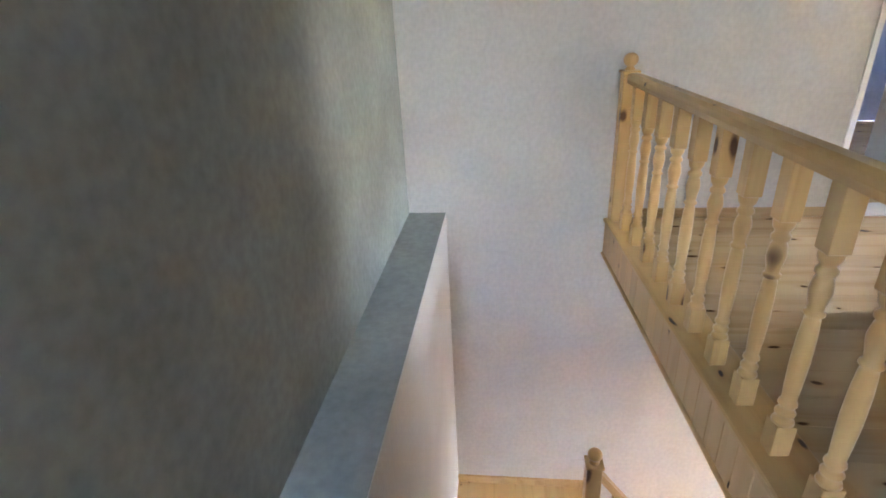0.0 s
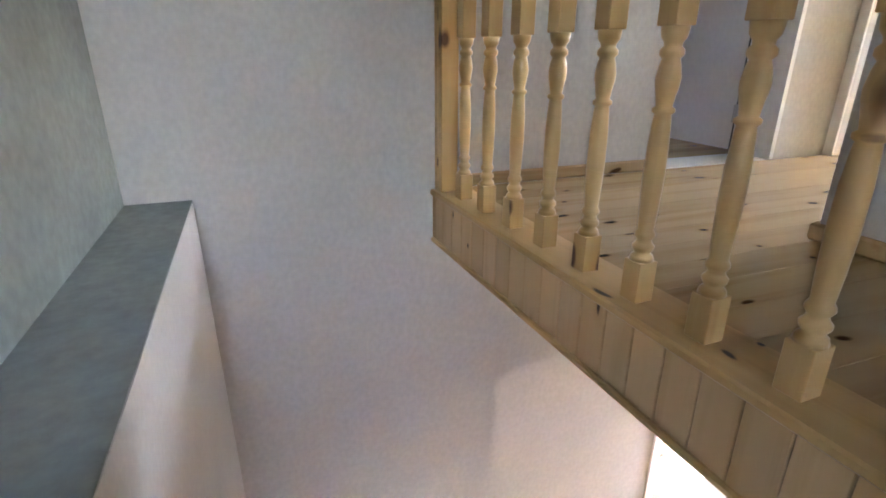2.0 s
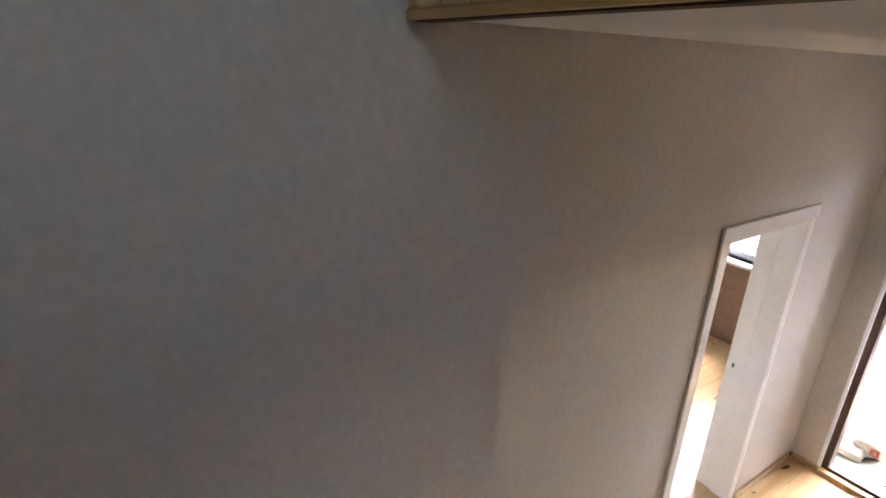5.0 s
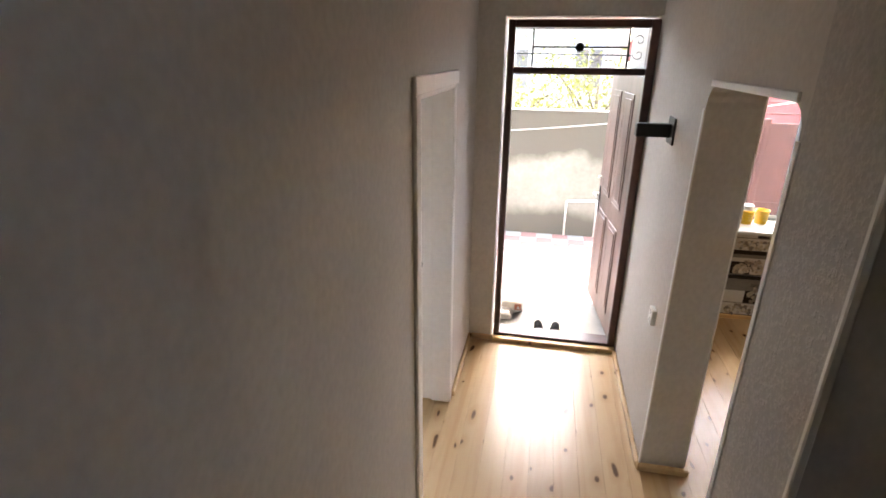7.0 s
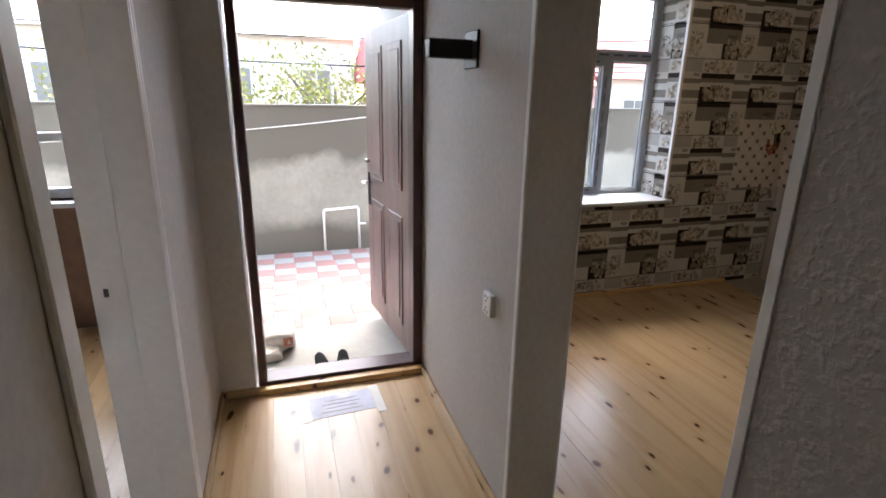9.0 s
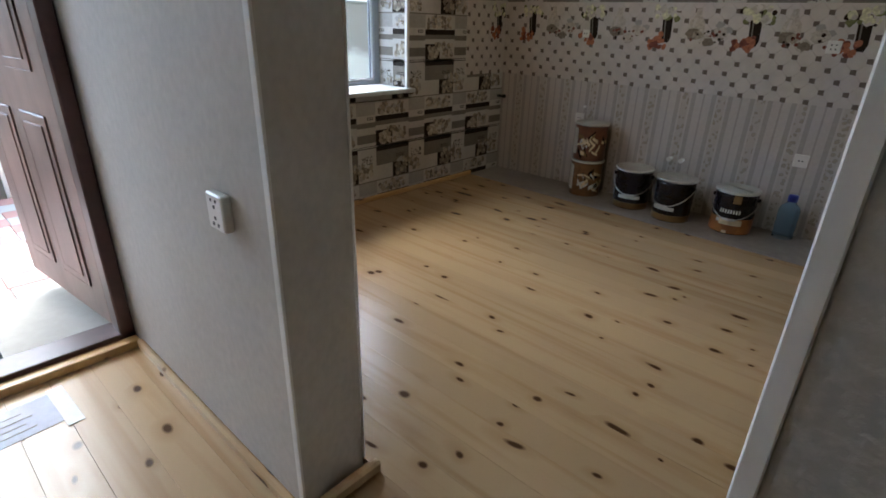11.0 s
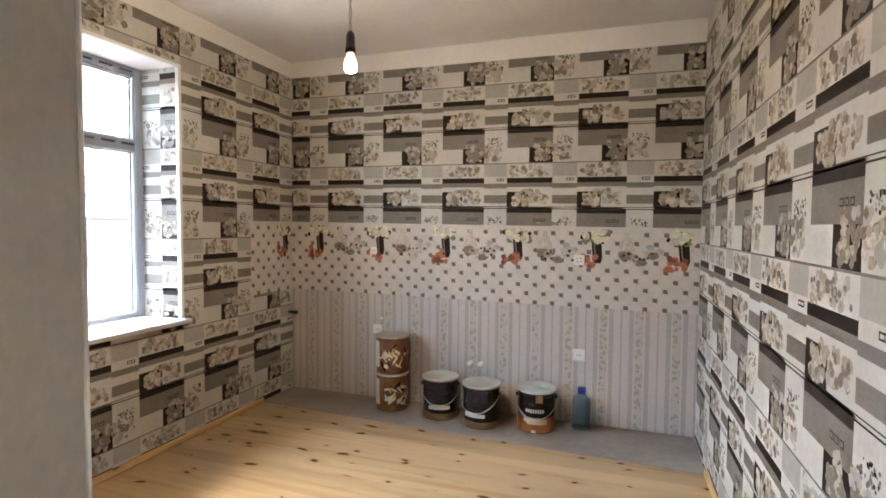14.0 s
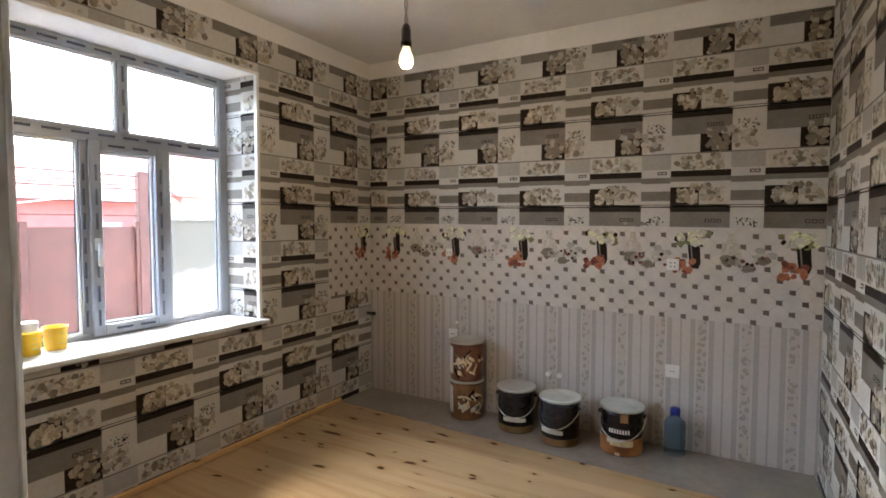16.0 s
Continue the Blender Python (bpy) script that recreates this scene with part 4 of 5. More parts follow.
def block_paper(s, u_phase, seed):
    """Rows of grey, white and dark blocks with flower pictures, repeating along the wall and up it."""
    rnd = random.Random(seed)
    k0 = math.floor((s.span[0] - u_phase) / PU)
    k1 = math.ceil((s.span[1] - u_phase) / PU)
    v0 = math.floor((LINE - s.z1) / PV)
    v1 = math.ceil((LINE - s.z0) / PV)
    for j in range(v0, v1 + 1):
        top = LINE - j * PV
        for i in range(k0, k1 + 1):
            u = u_phase + i * PU
            m, e, n = u + 0.168, u + WIDE, u + PU

            def row(ua, a, ub, b, ink, lift=0.004):
                s.rect(ua, top - b, ub, top - a, ink, lift)

            row(u, 0.0, e, 0.034, "w_brown")
            row(u, 0.034, e, 0.145, "w_grey")
            for q in range(3):
                row(u + 0.205 + 0.032 * q, 0.078, u + 0.230 + 0.032 * q, 0.100, "w_brown", 0.0044)
                row(u + 0.209 + 0.032 * q, 0.082, u + 0.226 + 0.032 * q, 0.096, "w_grey", 0.0048)
            row(u, 0.145, m, 0.258, "w_light")
            row(m, 0.145, e, 0.258, "w_dark")
            row(u, 0.258, e, 0.266, "w_grey")
            row(u, 0.266, e, 0.372, "w_light")
            row(u, 0.372, e, 0.410, "w_brown")
            row(u, 0.410, e, 0.442, "w_grey")
            row(u, 0.442, e, 0.478, "w_light")
            row(u, 0.478, m, 0.590, "w_dark")
            row(m, 0.478, e, 0.590, "w_light")
            row(u, 0.590, e, PV, "w_light")
            row(e, 0.0, n, 0.006, "w_brown")
            row(e, 0.006, n, 0.258, "w_light")
            row(e, 0.258, n, 0.266, "w_grey")
            row(e, 0.266, n, 0.362, "w_pale")
            row(e, 0.362, n, 0.415, "w_light")
            row(e + 0.10, 0.376, e + 0.155, 0.396, "w_brown", 0.0044)
            row(e + 0.106, 0.381, e + 0.125, 0.391, "w_light", 0.0048)
            row(e + 0.130, 0.381, e + 0.149, 0.391, "w_light", 0.0048)
            row(e, 0.415, n, 0.452, "w_grey")
            row(e, 0.452, n, 0.503, "w_light")
            row(e, 0.503, n, 0.566, "w_grey")
            row(e, 0.566, n, PV - 0.012, "w_light")
            s.rect(u, top - PV + 0.0, n, top - PV + 0.012, "w_light")
            s.rect(u, top - 0.590 - 0.004, n, top - 0.590, "w_brown", 0.0044)
            # flower pictures
            bunch(s, m + 0.03, top - 0.255, 0.13, 0.10, 13, ["w_pet1", "w_pet2", "w_pet2", "w_grey"], rnd, (0.014, 0.026))
            bunch(s, m + 0.03, top - 0.175, 0.20, 0.07, 8, ["w_pet1", "w_pet2", "w_pale"], rnd, (0.012, 0.024))
            bunch(s, e + 0.005, top - 0.245, 0.13, 0.12, 16, ["w_pet1", "w_pale", "w_pet2", "w_pet3"], rnd, (0.013, 0.028))
            bunch(s, e + 0.02, top - 0.13, 0.13, 0.07, 14, ["w_grey", "w_brown", "w_pet2"], rnd, (0.004, 0.009))
            bunch(s, u + 0.01, top - 0.368, WIDE - 0.03, 0.096, 26, ["w_pet1", "w_pet2", "w_pale", "w_pet1", "w_pet3", "w_grey"], rnd, (0.011, 0.024))
            bunch(s, u + 0.035, top - 0.588, 0.13, 0.10, 17, ["w_pet1", "w_pet3", "w_pet1", "w_pet2"], rnd, (0.014, 0.027))
            bunch(s, m + 0.0, top - 0.575, 0.15, 0.10, 12, ["w_pet1", "w_pale", "w_pet2", "w_pet3"], rnd, (0.012, 0.026))
            bunch(s, u + 0.10, top - 0.500, 0.15, 0.04, 7, ["w_pet2", "w_pet1"], rnd, (0.010, 0.018))


BT, BB = 1.488, 0.895


def padded_border(s, vase_phase, seed):
    """Cream buttoned padding with vases and glasses along its top."""
    rnd = random.Random(seed)
    s.rect(s.span[0], BB, s.span[1], BT, "w_cream", 0.0055)
    du, dz = 0.130, 0.066
    row = 0
    z = BB + 0.012
    while z < BT - 0.02:
        u = s.span[0] + (0.02 if row % 2 else 0.085)
        while u < s.span[1] - 0.02:
            a = 0.0165
            for sx in (-1, 1):
                s.put([(u + sx * 0.012, z + 0.004), (u + sx * du * 0.46, z + dz * 0.86), (u + sx * du * 0.48, z + dz * 0.92), (u + sx * 0.006, z + 0.012)], 0.0058, "w_shadow")
            s.put([(u - a, z - a * 0.7), (u + a, z - a), (u + a * 0.9, z + a), (u - a, z + a * 0.9)], 0.0064, "w_button")
            u += du
        z += dz
        row += 1
    k = math.floor((s.span[0] - vase_phase) / 0.58)
    while vase_phase + k * 0.58 < s.span[1]:
        u = vase_phase + k * 0.58
        k += 1
        if not (s.span[0] + 0.07 < u < s.span[1] - 0.09):
            continue
        c = BT - 0.15
        s.put([(u - 0.032, c + 0.06), (u + 0.040, c + 0.06), (u + 0.048, c - 0.08), (u + 0.036, c - 0.115), (u - 0.012, c - 0.115), (u - 0.020, c - 0.06)], 0.0068, "w_dark")
        s.put([(u - 0.018, c + 0.055), (u - 0.008, c + 0.055), (u + 0.006, c - 0.09), (u - 0.002, c - 0.09)], 0.0070, "w_grey")
        for _ in range(16):
            s.bloom(u + rnd.uniform(-0.105, 0.105), c + rnd.uniform(0.035, 0.115), rnd.uniform(0.013, 0.024), rnd.choice(["w_leaf", "w_brown", "w_leaf"]), rnd, 0.0070)
        for _ in range(20):
            s.bloom(u + rnd.uniform(-0.085, 0.085), c + rnd.uniform(0.045, 0.125), rnd.uniform(0.014, 0.028), rnd.choice(["w_yellow", "w_pet3", "w_yellow", "w_cream"]), rnd, 0.0075)
        for _ in range(16):
            s.bloom(u + rnd.uniform(-0.105, 0.015), c + rnd.uniform(-0.15, -0.06), rnd.uniform(0.014, 0.026), rnd.choice(["w_orange", "w_orange", "w_orange", "w_wine"]), rnd, 0.0080)
        v = u + 0.27
        if v > s.span[1] - 0.18:
            continue
        s.put([(v - 0.12, c - 0.08), (v - 0.105, c + 0.03), (v - 0.080, c + 0.06), (v - 0.072, c + 0.115), (v - 0.038, c + 0.115), (v - 0.03, c + 0.06), (v - 0.005, c + 0.03), (v + 0.01, c - 0.08)], 0.0068, "w_pet3")
        s.put([(v - 0.085, c - 0.01), (v - 0.075, c + 0.05), (v - 0.060, c + 0.05), (v - 0.070, c - 0.01)], 0.0072, "w_cream")
        for du2, dz2, r2, ink in ((-0.07, -0.055, 0.052, "w_pet2"), (-0.035, -0.06, 0.040, "w_pet1"), (0.03, -0.095, 0.052, "w_pet3"), (0.04, -0.10, 0.040, "w_pet2"), (0.11, -0.04, 0.055, "w_pet3"), (0.115, -0.05, 0.042, "w_pet2"), (0.16, -0.02, 0.030, "w_pale"), (0.10, 0.01, 0.030, "w_pale")):
            s.bloom(v + du2, c + dz2, r2, ink, rnd, 0.0072, 14, 0.75)
        for _ in range(14):
            s.bloom(v + rnd.uniform(-0.09, 0.15), c + rnd.uniform(-0.105, -0.03), rnd.uniform(0.007, 0.013), rnd.choice(["w_wine", "w_brown", "w_pet2"]), rnd, 0.0080)


def striped(s):
    """Upright stripes with vine bands."""
    u = s.span[0]
    while u < s.span[1]:
        for a, b, ink in ((0.0, 0.030, "w_stripe2"), (0.030, 0.078, "w_stripe1"), (0.078, 0.090, "w_stripe2"), (0.090, 0.138, "w_stripe1"), (0.138, 0.168, "w_stripe2"), (0.168, 0.180, "w_stripe1"), (0.180, 0.232, "w_vine"), (0.232, 0.246, "w_stripe1")):
            s.rect(u + a, s.z0, u + b, s.z1, ink, 0.004)
        u += 0.246


WR = 1.638
PTOP = 2.745
s = Sheet((4.93, SY, 0), (-1, 0, 0), (0, 1, 0), (0.0, 4.93 - WR), BT, PTOP, fall=0.009)
block_paper(s, 4.93 - 3.515 - 3 * PU, 1)
s.done("wallpaper", "grey patchwork wallpaper with flower pictures")
s = Sheet((4.93, SY, 0), (-1, 0, 0), (0, 1, 0), (0.0, 4.93 - WR), 0.0, BB, fall=0.009)
striped(s)
s.done("wallpaper", "beige striped wallpaper with vine bands")
s = Sheet((4.93, SY, 0), (-1, 0, 0), (0, 1, 0), (0.0, 4.93 - WR), BB, BT, fall=0.009)
padded_border(s, 4.93 - 3.49 - 0.58 * 2, 5)
s.done("wallpaper_border", "cream padded-print border with vases of flowers")
# window wall, u runs from north to south
EL = 3.857 - 0.51
s = Sheet((4.93, -0.51, 0), (0, -1, 0), (-1, 0, 0), (0.0, EL), 0.0, PTOP, [(-0.51 - WY1 - 0.012, WZ0 - 0.03, -0.51 - WY0 + 0.012, WZ1 + 0.012), (EL - 0.55, BB, EL, BT)])
block_paper(s, EL - PU * 8 + 0.0, 2)
s.done("wallpaper", "grey patchwork wallpaper round the window")
s = Sheet((4.93, -0.51, 0), (0, -1, 0), (-1, 0, 0), (EL - 0.55, EL), BB, BT)
padded_border(s, EL - 0.12, 6)
s.done("wallpaper_border", "cream padded-print border turning the corner")
# window reveals
s = Sheet((4.94, WY0 + 0.001, 0), (1, 0, 0), (0, 1, 0), (0.0, 0.30), WZ0, WZ1)
block_paper(s, -0.20, 7)
s.done("wallpaper", "grey patchwork wallpaper inside the window reveal")
s = Sheet((4.94, WY1 - 0.001, 0), (1, 0, 0), (0, -1, 0), (0.0, 0.30), WZ0, WZ1)
block_paper(s, -0.10, 8)
s.done("wallpaper", "grey patchwork wallpaper inside the window reveal")
# west and north walls of the kitchen
s = Sheet((1.636, SY, 0), (0, 1, 0), (1, 0, 0), (0.0, EL), 0.0, PTOP)
block_paper(s, -PU + 0.02, 3)
s.done("wallpaper", "grey patchwork wallpaper on the long wall")
s = Sheet((1.636, -0.51, 0), (1, 0, 0), (0, -1, 0), (0.0, 3.29), 0.0, PTOP, [(1.945 - 1.636 - 0.025, -0.1, 2.935 - 1.636 + 0.025, 2.12)])
block_paper(s, 0.1, 4)
s.done("wallpaper", "grey patchwork wallpaper round the opening")


# ---- kitchen things ----
def pail(at, name, body, label, r=0.135, h=0.30, lid="lid_grey", turn=0.0, amber=False, handle=True):
    p = thing(name, at, label, "paint tin", "paint tins along the kitchen wall")
    x, y, z = at
    bm = bmesh.new()
    lathe(bm, [(r * 0.95, z), (r * 0.965, z + 0.012), (r * 0.955, z + 0.02), (r * 0.965, z + h * 0.62), (r * 0.99, z + h * 0.65), (r * 0.97, z + h * 0.68), (r * 0.975, z + h * 0.82), (r * 1.0, z + h * 0.85), (r * 0.98, z + h * 0.88), (r * 0.985, z + h - 0.012)], x, y, 32)
    part("body", bm, body, p)
    bm = bmesh.new()
    lathe(bm, [(r * 1.01, z + h - 0.016), (r * 1.04, z + h - 0.010), (r * 1.04, z + h), (r * 0.99, z + h + 0.003), (r * 0.95, z + h - 0.004), (r * 0.4, z + h - 0.005)], x, y, 32)
    part("lid", bm, lid, p, "dull grey metal lid")

    def wrap(a0, a1, z0, z1, mat, nm, lift=1.012, label="", skew=0.0):
        bm = bmesh.new()
        n = max(8, int(abs(a1 - a0) / 7))
        rows = []
        for k in range(n + 1):
            a = radians(a0 + (a1 - a0) * k / n + turn)
            rows.append([bm.verts.new((x + r * q * math.cos(a), y + r * q * math.sin(a), zz)) for q, zz in ((0.955, z0 + skew * k / n), (lift, z0 + skew * k / n), (lift, z1 + skew * k / n), (0.955, z1 + skew * k / n))])
        for a, b in zip(rows, rows[1:]):
            for j in range(4):
                bm.faces.new((a[j], a[(j + 1) % 4], b[(j + 1) % 4], b[j]))
        bm.faces.new(rows[0][::-1])
        bm.faces.new(rows[-1])
        part(nm, bm, mat, p, label)

    if handle:
        wrap(-1, 359, z + 0.008, z + (0.115 if amber else 0.052), "tin_amber" if amber else "tin_gold", "base_band", 0.985, "gold-brown base band")
        for zr in (0.45, 0.56):
            bm = bmesh.new()
            tube(bm, [(x + r * 0.966 * math.cos(radians(10 * k)), y + r * 0.966 * math.sin(radians(10 * k)), z + h * zr) for k in range(37)], 0.003, 6)
            part("rib", bm, body, p)
        wrap(55, 125, z + h * 0.28, z + h * 0.36, "label_white", "label_strip", 1.004)
        bm = bmesh.new()
        pts = []
        for k in range(13):
            a = math.pi * k / 12
            pts.append((x + (r + 0.012) * math.cos(a + radians(turn)), y + (r + 0.014) * math.sin(a + radians(turn)) if True else y, z + h * 0.80 - 0.13 * math.sin(a)))
        tube(bm, pts, 0.0035, 6)
        part("handle", bm, "steel", p, "bent wire handle")
        bm = bmesh.new()
        tube(bm, pts[5:8], 0.008, 8)
        part("grip", bm, "label_white", p)
        for s1 in (0, 180):
            a = radians(s1 + turn)
            c = Vector((x + r * math.cos(a), y + r * math.sin(a), z + h * 0.80))
            bm = bmesh.new()
            tube(bm, [c - Vector((math.cos(a), math.sin(a), 0)) * 0.008, c + Vector((math.cos(a), math.sin(a), 0)) * 0.012], 0.013, 10)
            part("handle_ear", bm, "tin_black", p)
    else:
        wrap(20, 62, z + 0.05, z + h - 0.04, "label_white", "label_panel", 1.004)
        rnd = random.Random(int(z * 100) + 3)
        for k in range(24):
            a0 = rnd.uniform(64, 165)
            z0 = z + rnd.uniform(0.04, 0.19)
            wrap(a0, a0 + rnd.uniform(12, 30), z0, z0 + rnd.uniform(0.012, 0.03), rnd.choice(["label_cream", "label_cream", "tin_gold", "tin_black", "label_white"]), "label_picture", rnd.uniform(1.003, 1.007), "", rnd.uniform(-0.06, 0.06))
    return p


pail((3.872, -3.69, 0.0), "paint_tin", "tin_ochre", "ochre printed paint tin at the foot of a stack", 0.13, 0.295, handle=False)
pail((3.872, -3.69, 0.298), "paint_tin", "tin_rust", "red-brown printed paint tin stacked on another", 0.13, 0.295, handle=False)
pail((3.45, -3.66, 0.0), "paint_pail", "tin_black", "black paint pail with a grey lid and wire handle", 0.137, 0.31, turn=15)
pail((3.108, -3.60, 0.0), "paint_pail", "tin_black", "black paint pail with a grey lid and wire handle", 0.137, 0.31, turn=-10)
big = pail((2.712, -3.665, 0.0), "paint_pail", "tin_black", "black and gold paint pail with a stick on its lid", 0.137, 0.30, turn=5, amber=True)


def pail_label(p, x, y):
    for a0, a1, z0, z1, mat in ((70, 130, 0.07, 0.11, "label_cream"), (96, 116, 0.225, 0.28, "tin_gold"), (84, 96, 0.01, 0.03, "label_cream")):
        bm = bmesh.new()
        n = 8
        rows = []
        for k in range(n + 1):
            a = radians(a0 + (a1 - a0) * k / n)
            rows.append([bm.verts.new((x + 0.1405 * math.cos(a), y + 0.1405 * math.sin(a), z)) for z in (z0, z1)])
        for a, b in zip(rows, rows[1:]):
            bm.faces.new((a[0], b[0], b[1], a[1]))
        part("label_patch", bm, mat, p)
    # an unreadable word, as plain bars
    for k in range(8):
        a = radians(118 - 7 * k)
        c = Vector((x + 0.139 * math.cos(a), y + 0.139 * math.sin(a), 0.165))
        part("label_print", bx(c.x - 0.0045, c.y - 0.002, c.z - 0.013, c.x + 0.0045, c.y + 0.002, c.z + 0.013), "label_white", p)


pail_label(big, 2.712, -3.665)
st = thing("stirring_stick", (2.712, -3.665, 0.305), "grey paint-smeared stirring stick lying on a lid", "stick")
bm = bx(-0.11, -0.011, 0.0, 0.12, 0.011, 0.010, bevel=0.002)
bmesh.ops.transform(bm, matrix=Matrix.Translation((2.712, -3.665, 0.303)) @ Matrix.Rotation(radians(-28), 4, "Z"), verts=bm.verts)
part("stick", bm, "lid_grey", st)

bo = thing("water_bottle", (2.40, -3.755, 0.0), "blue-tinted plastic water bottle with a blue cap", "bottle")
bm = bmesh.new()
lathe(bm, [(0.045, 0.0), (0.062, 0.008), (0.064, 0.03), (0.060, 0.05), (0.064, 0.07), (0.064, 0.11), (0.060, 0.125), (0.064, 0.14), (0.064, 0.20), (0.055, 0.225), (0.030, 0.25), (0.024, 0.262), (0.024, 0.275)], 2.40, -3.755, 20)
part("bottle_body", bm, "clear_plastic", bo)
bm = bmesh.new()
lathe(bm, [(0.030, 0.262), (0.031, 0.29), (0.028, 0.305), (0.010, 0.307)], 2.40, -3.755, 18)
part("cap", bm, "blue_plastic", bo, "blue screw cap")

BX, BY, BZ = 3.39, -2.14, 2.215
la = thing("pendant_bulb", (BX, BY, KCEIL), "lit bare bulb hanging on a twisted flex", "lamp")
bm = bmesh.new()
for ph in (0, math.pi):
    tube(bm, [(BX + 0.006 * math.cos(k * 0.9 + ph), BY + 0.006 * math.sin(k * 0.9 + ph), BZ + 0.155 + (KCEIL - BZ - 0.155) * k / 24) for k in range(25)], 0.003, 6)
part("flex", bm, "lid_grey", la)
bm = bmesh.new()
lathe(bm, [(0.006, BZ + 0.16), (0.016, BZ + 0.15), (0.021, BZ + 0.13), (0.022, BZ + 0.085), (0.025, BZ + 0.08), (0.024, BZ + 0.055)], BX, BY, 18)
part("lamp_holder", bm, "tin_black", la)
bm = bmesh.new()
lathe(bm, [(0.016, BZ + 0.055), (0.018, BZ + 0.045), (0.028, BZ + 0.022), (0.033, BZ), (0.031, BZ - 0.018), (0.022, BZ - 0.032), (0.006, BZ - 0.038)], BX, BY, 18)
part("bulb", bm, "bulb_glow", la, "glowing warm glass bulb")
lp = new("bulb_light", bpy.data.lights.new("bulb_light", "POINT"))
lp.data.energy, lp.data.color, lp.data.shadow_soft_size = 0.55, (1.0, 0.78, 0.55), 0.04
lp.location = (BX, BY, BZ - 0.09)


def tub(at, r, h, label, tilt=0.0):
    t = thing("yellow_tub", at, label, "tub", "yellow tubs on the sill")
    bm = bmesh.new()
    lathe(bm, [(r * 0.86, 0.0), (r, h), (r * 1.05, h), (r * 1.05, h - 0.008), (r * 0.96, h - 0.006), (r * 0.82, 0.006)], 0, 0, 24)
    bmesh.ops.translate(bm, verts=bm.verts, vec=at)
    part("tub_wall", bm, "yellow_plastic", t)
    for k in range(3):
        z = at[2] + h * (0.3 + 0.2 * k)
        part("scale_mark", bx(at[0] - r * 0.97, at[1] - 0.02, z, at[0] - r * 0.90, at[1] + 0.005, z + 0.003), "tape", t)
    return t


tub((5.13, -1.36, WZ0), 0.062, 0.115, "yellow plastic tub holding a white roll")
tub((5.15, -1.49, WZ0), 0.055, 0.12, "yellow plastic measuring tub")
ro = thing("paper_roll", (5.13, -1.36, WZ0 + 0.117), "small white roll sitting in a yellow tub", "roll")
bm = bmesh.new()
lathe(bm, [(0.045, 0.0), (0.048, 0.006), (0.048, 0.04), (0.044, 0.046)], 5.13, -1.36, 20)
bmesh.ops.translate(bm, verts=bm.verts, vec=(0, 0, WZ0 + 0.117))
part("roll", bm, "plastic_white", ro)

# bare floor strip along the kitchen's back wall
bm = bmesh.new()
bo1 = [(1.65, -3.28), (4.93, -3.43), (4.93, SY), (1.65, SY)]
lo = [bm.verts.new((x, y, -0.03)) for x, y in bo1]
hi = [bm.verts.new((x, y, 0.003)) for x, y in bo1]
bm.faces.new(lo)
bm.faces.new(hi[::-1])
for k in range(4):
    bm.faces.new((lo[k], lo[(k + 1) % 4], hi[(k + 1) % 4], hi[k]))
tagged(finish("floor_strip", bm, "screed"), "grey-brown unfinished floor strip along the back wall", "floor", kind="structure")

# skirtings of pale pine
for nm, dims in (("hall", (2.872, -0.26, 0.0, DX - 0.04, -0.235, 0.045)), ("hall", (1.60, -0.26, 0.0, 1.967, -0.235, 0.045)), ("hall", (3.29, NY - 0.025, 0.0, DX, NY, 0.045)), ("hall", (1.55, NY - 0.025, 0.0, 2.335, NY, 0.045)),
                 ("hall", (DX - 0.025, 0.70, 0.0, DX, NY - 0.025, 0.045)), ("kitchen", (1.642, -3.28, 0.0, 1.666, -0.51, 0.04)), ("kitchen", (4.90, -3.43, 0.0, 4.925, -0.51, 0.04)),
                 ("opening", (2.848, -0.515, 0.0, 2.88, -0.240, 0.045)), ("opening", (1.945, -0.515, 0.0, 1.985, -0.255, 0.045)),
                 ("upper", (0.88, NY - 0.02, UP, 1.98, NY, UP + 0.06)), ("upper", (1.675, -3.0, UP, 1.70, -0.18, UP + 0.06)), ("upper", (1.70, -0.20, UP, 3.3, -0.175, UP + 0.06))):
    tagged(finish("baseboard", bx(*dims, bevel=0.008), "bar_pine" if nm == "kitchen" else "floor_pine"), "pale pine skirting strip", "skirting", kind="structure")

# paper sheet taped to the hall floor
mt = thing("taped_sheet", (3.88, 0.27, 0.0), "bluish paper sheet taped to the hall floor", "sheet")


def flat(name, cx, cy, w, d, deg, z, mat):
    bm = bx(-w / 2, -d / 2, 0.0, w / 2, d / 2, 0.0012)
    bmesh.ops.transform(bm, matrix=Matrix.Translation((cx, cy, z)) @ Matrix.Rotation(radians(deg), 4, "Z"), verts=bm.verts)
    part(name, bm, mat, mt)


flat("sheet", 3.88, 0.27, 0.20, 0.38, 4, 0.001, "mat_blue")
flat("tape_strip", 3.88, 0.47, 0.26, 0.05, 6, 0.0024, "tape")
flat("tape_strip", 3.88, 0.07, 0.26, 0.05, 2, 0.0024, "tape")
for k in range(4):
    flat("print_line", 3.82 + 0.035 * k, 0.27, 0.004, 0.22 - 0.05 * (k % 2), 4, 0.0024, "w_pale")

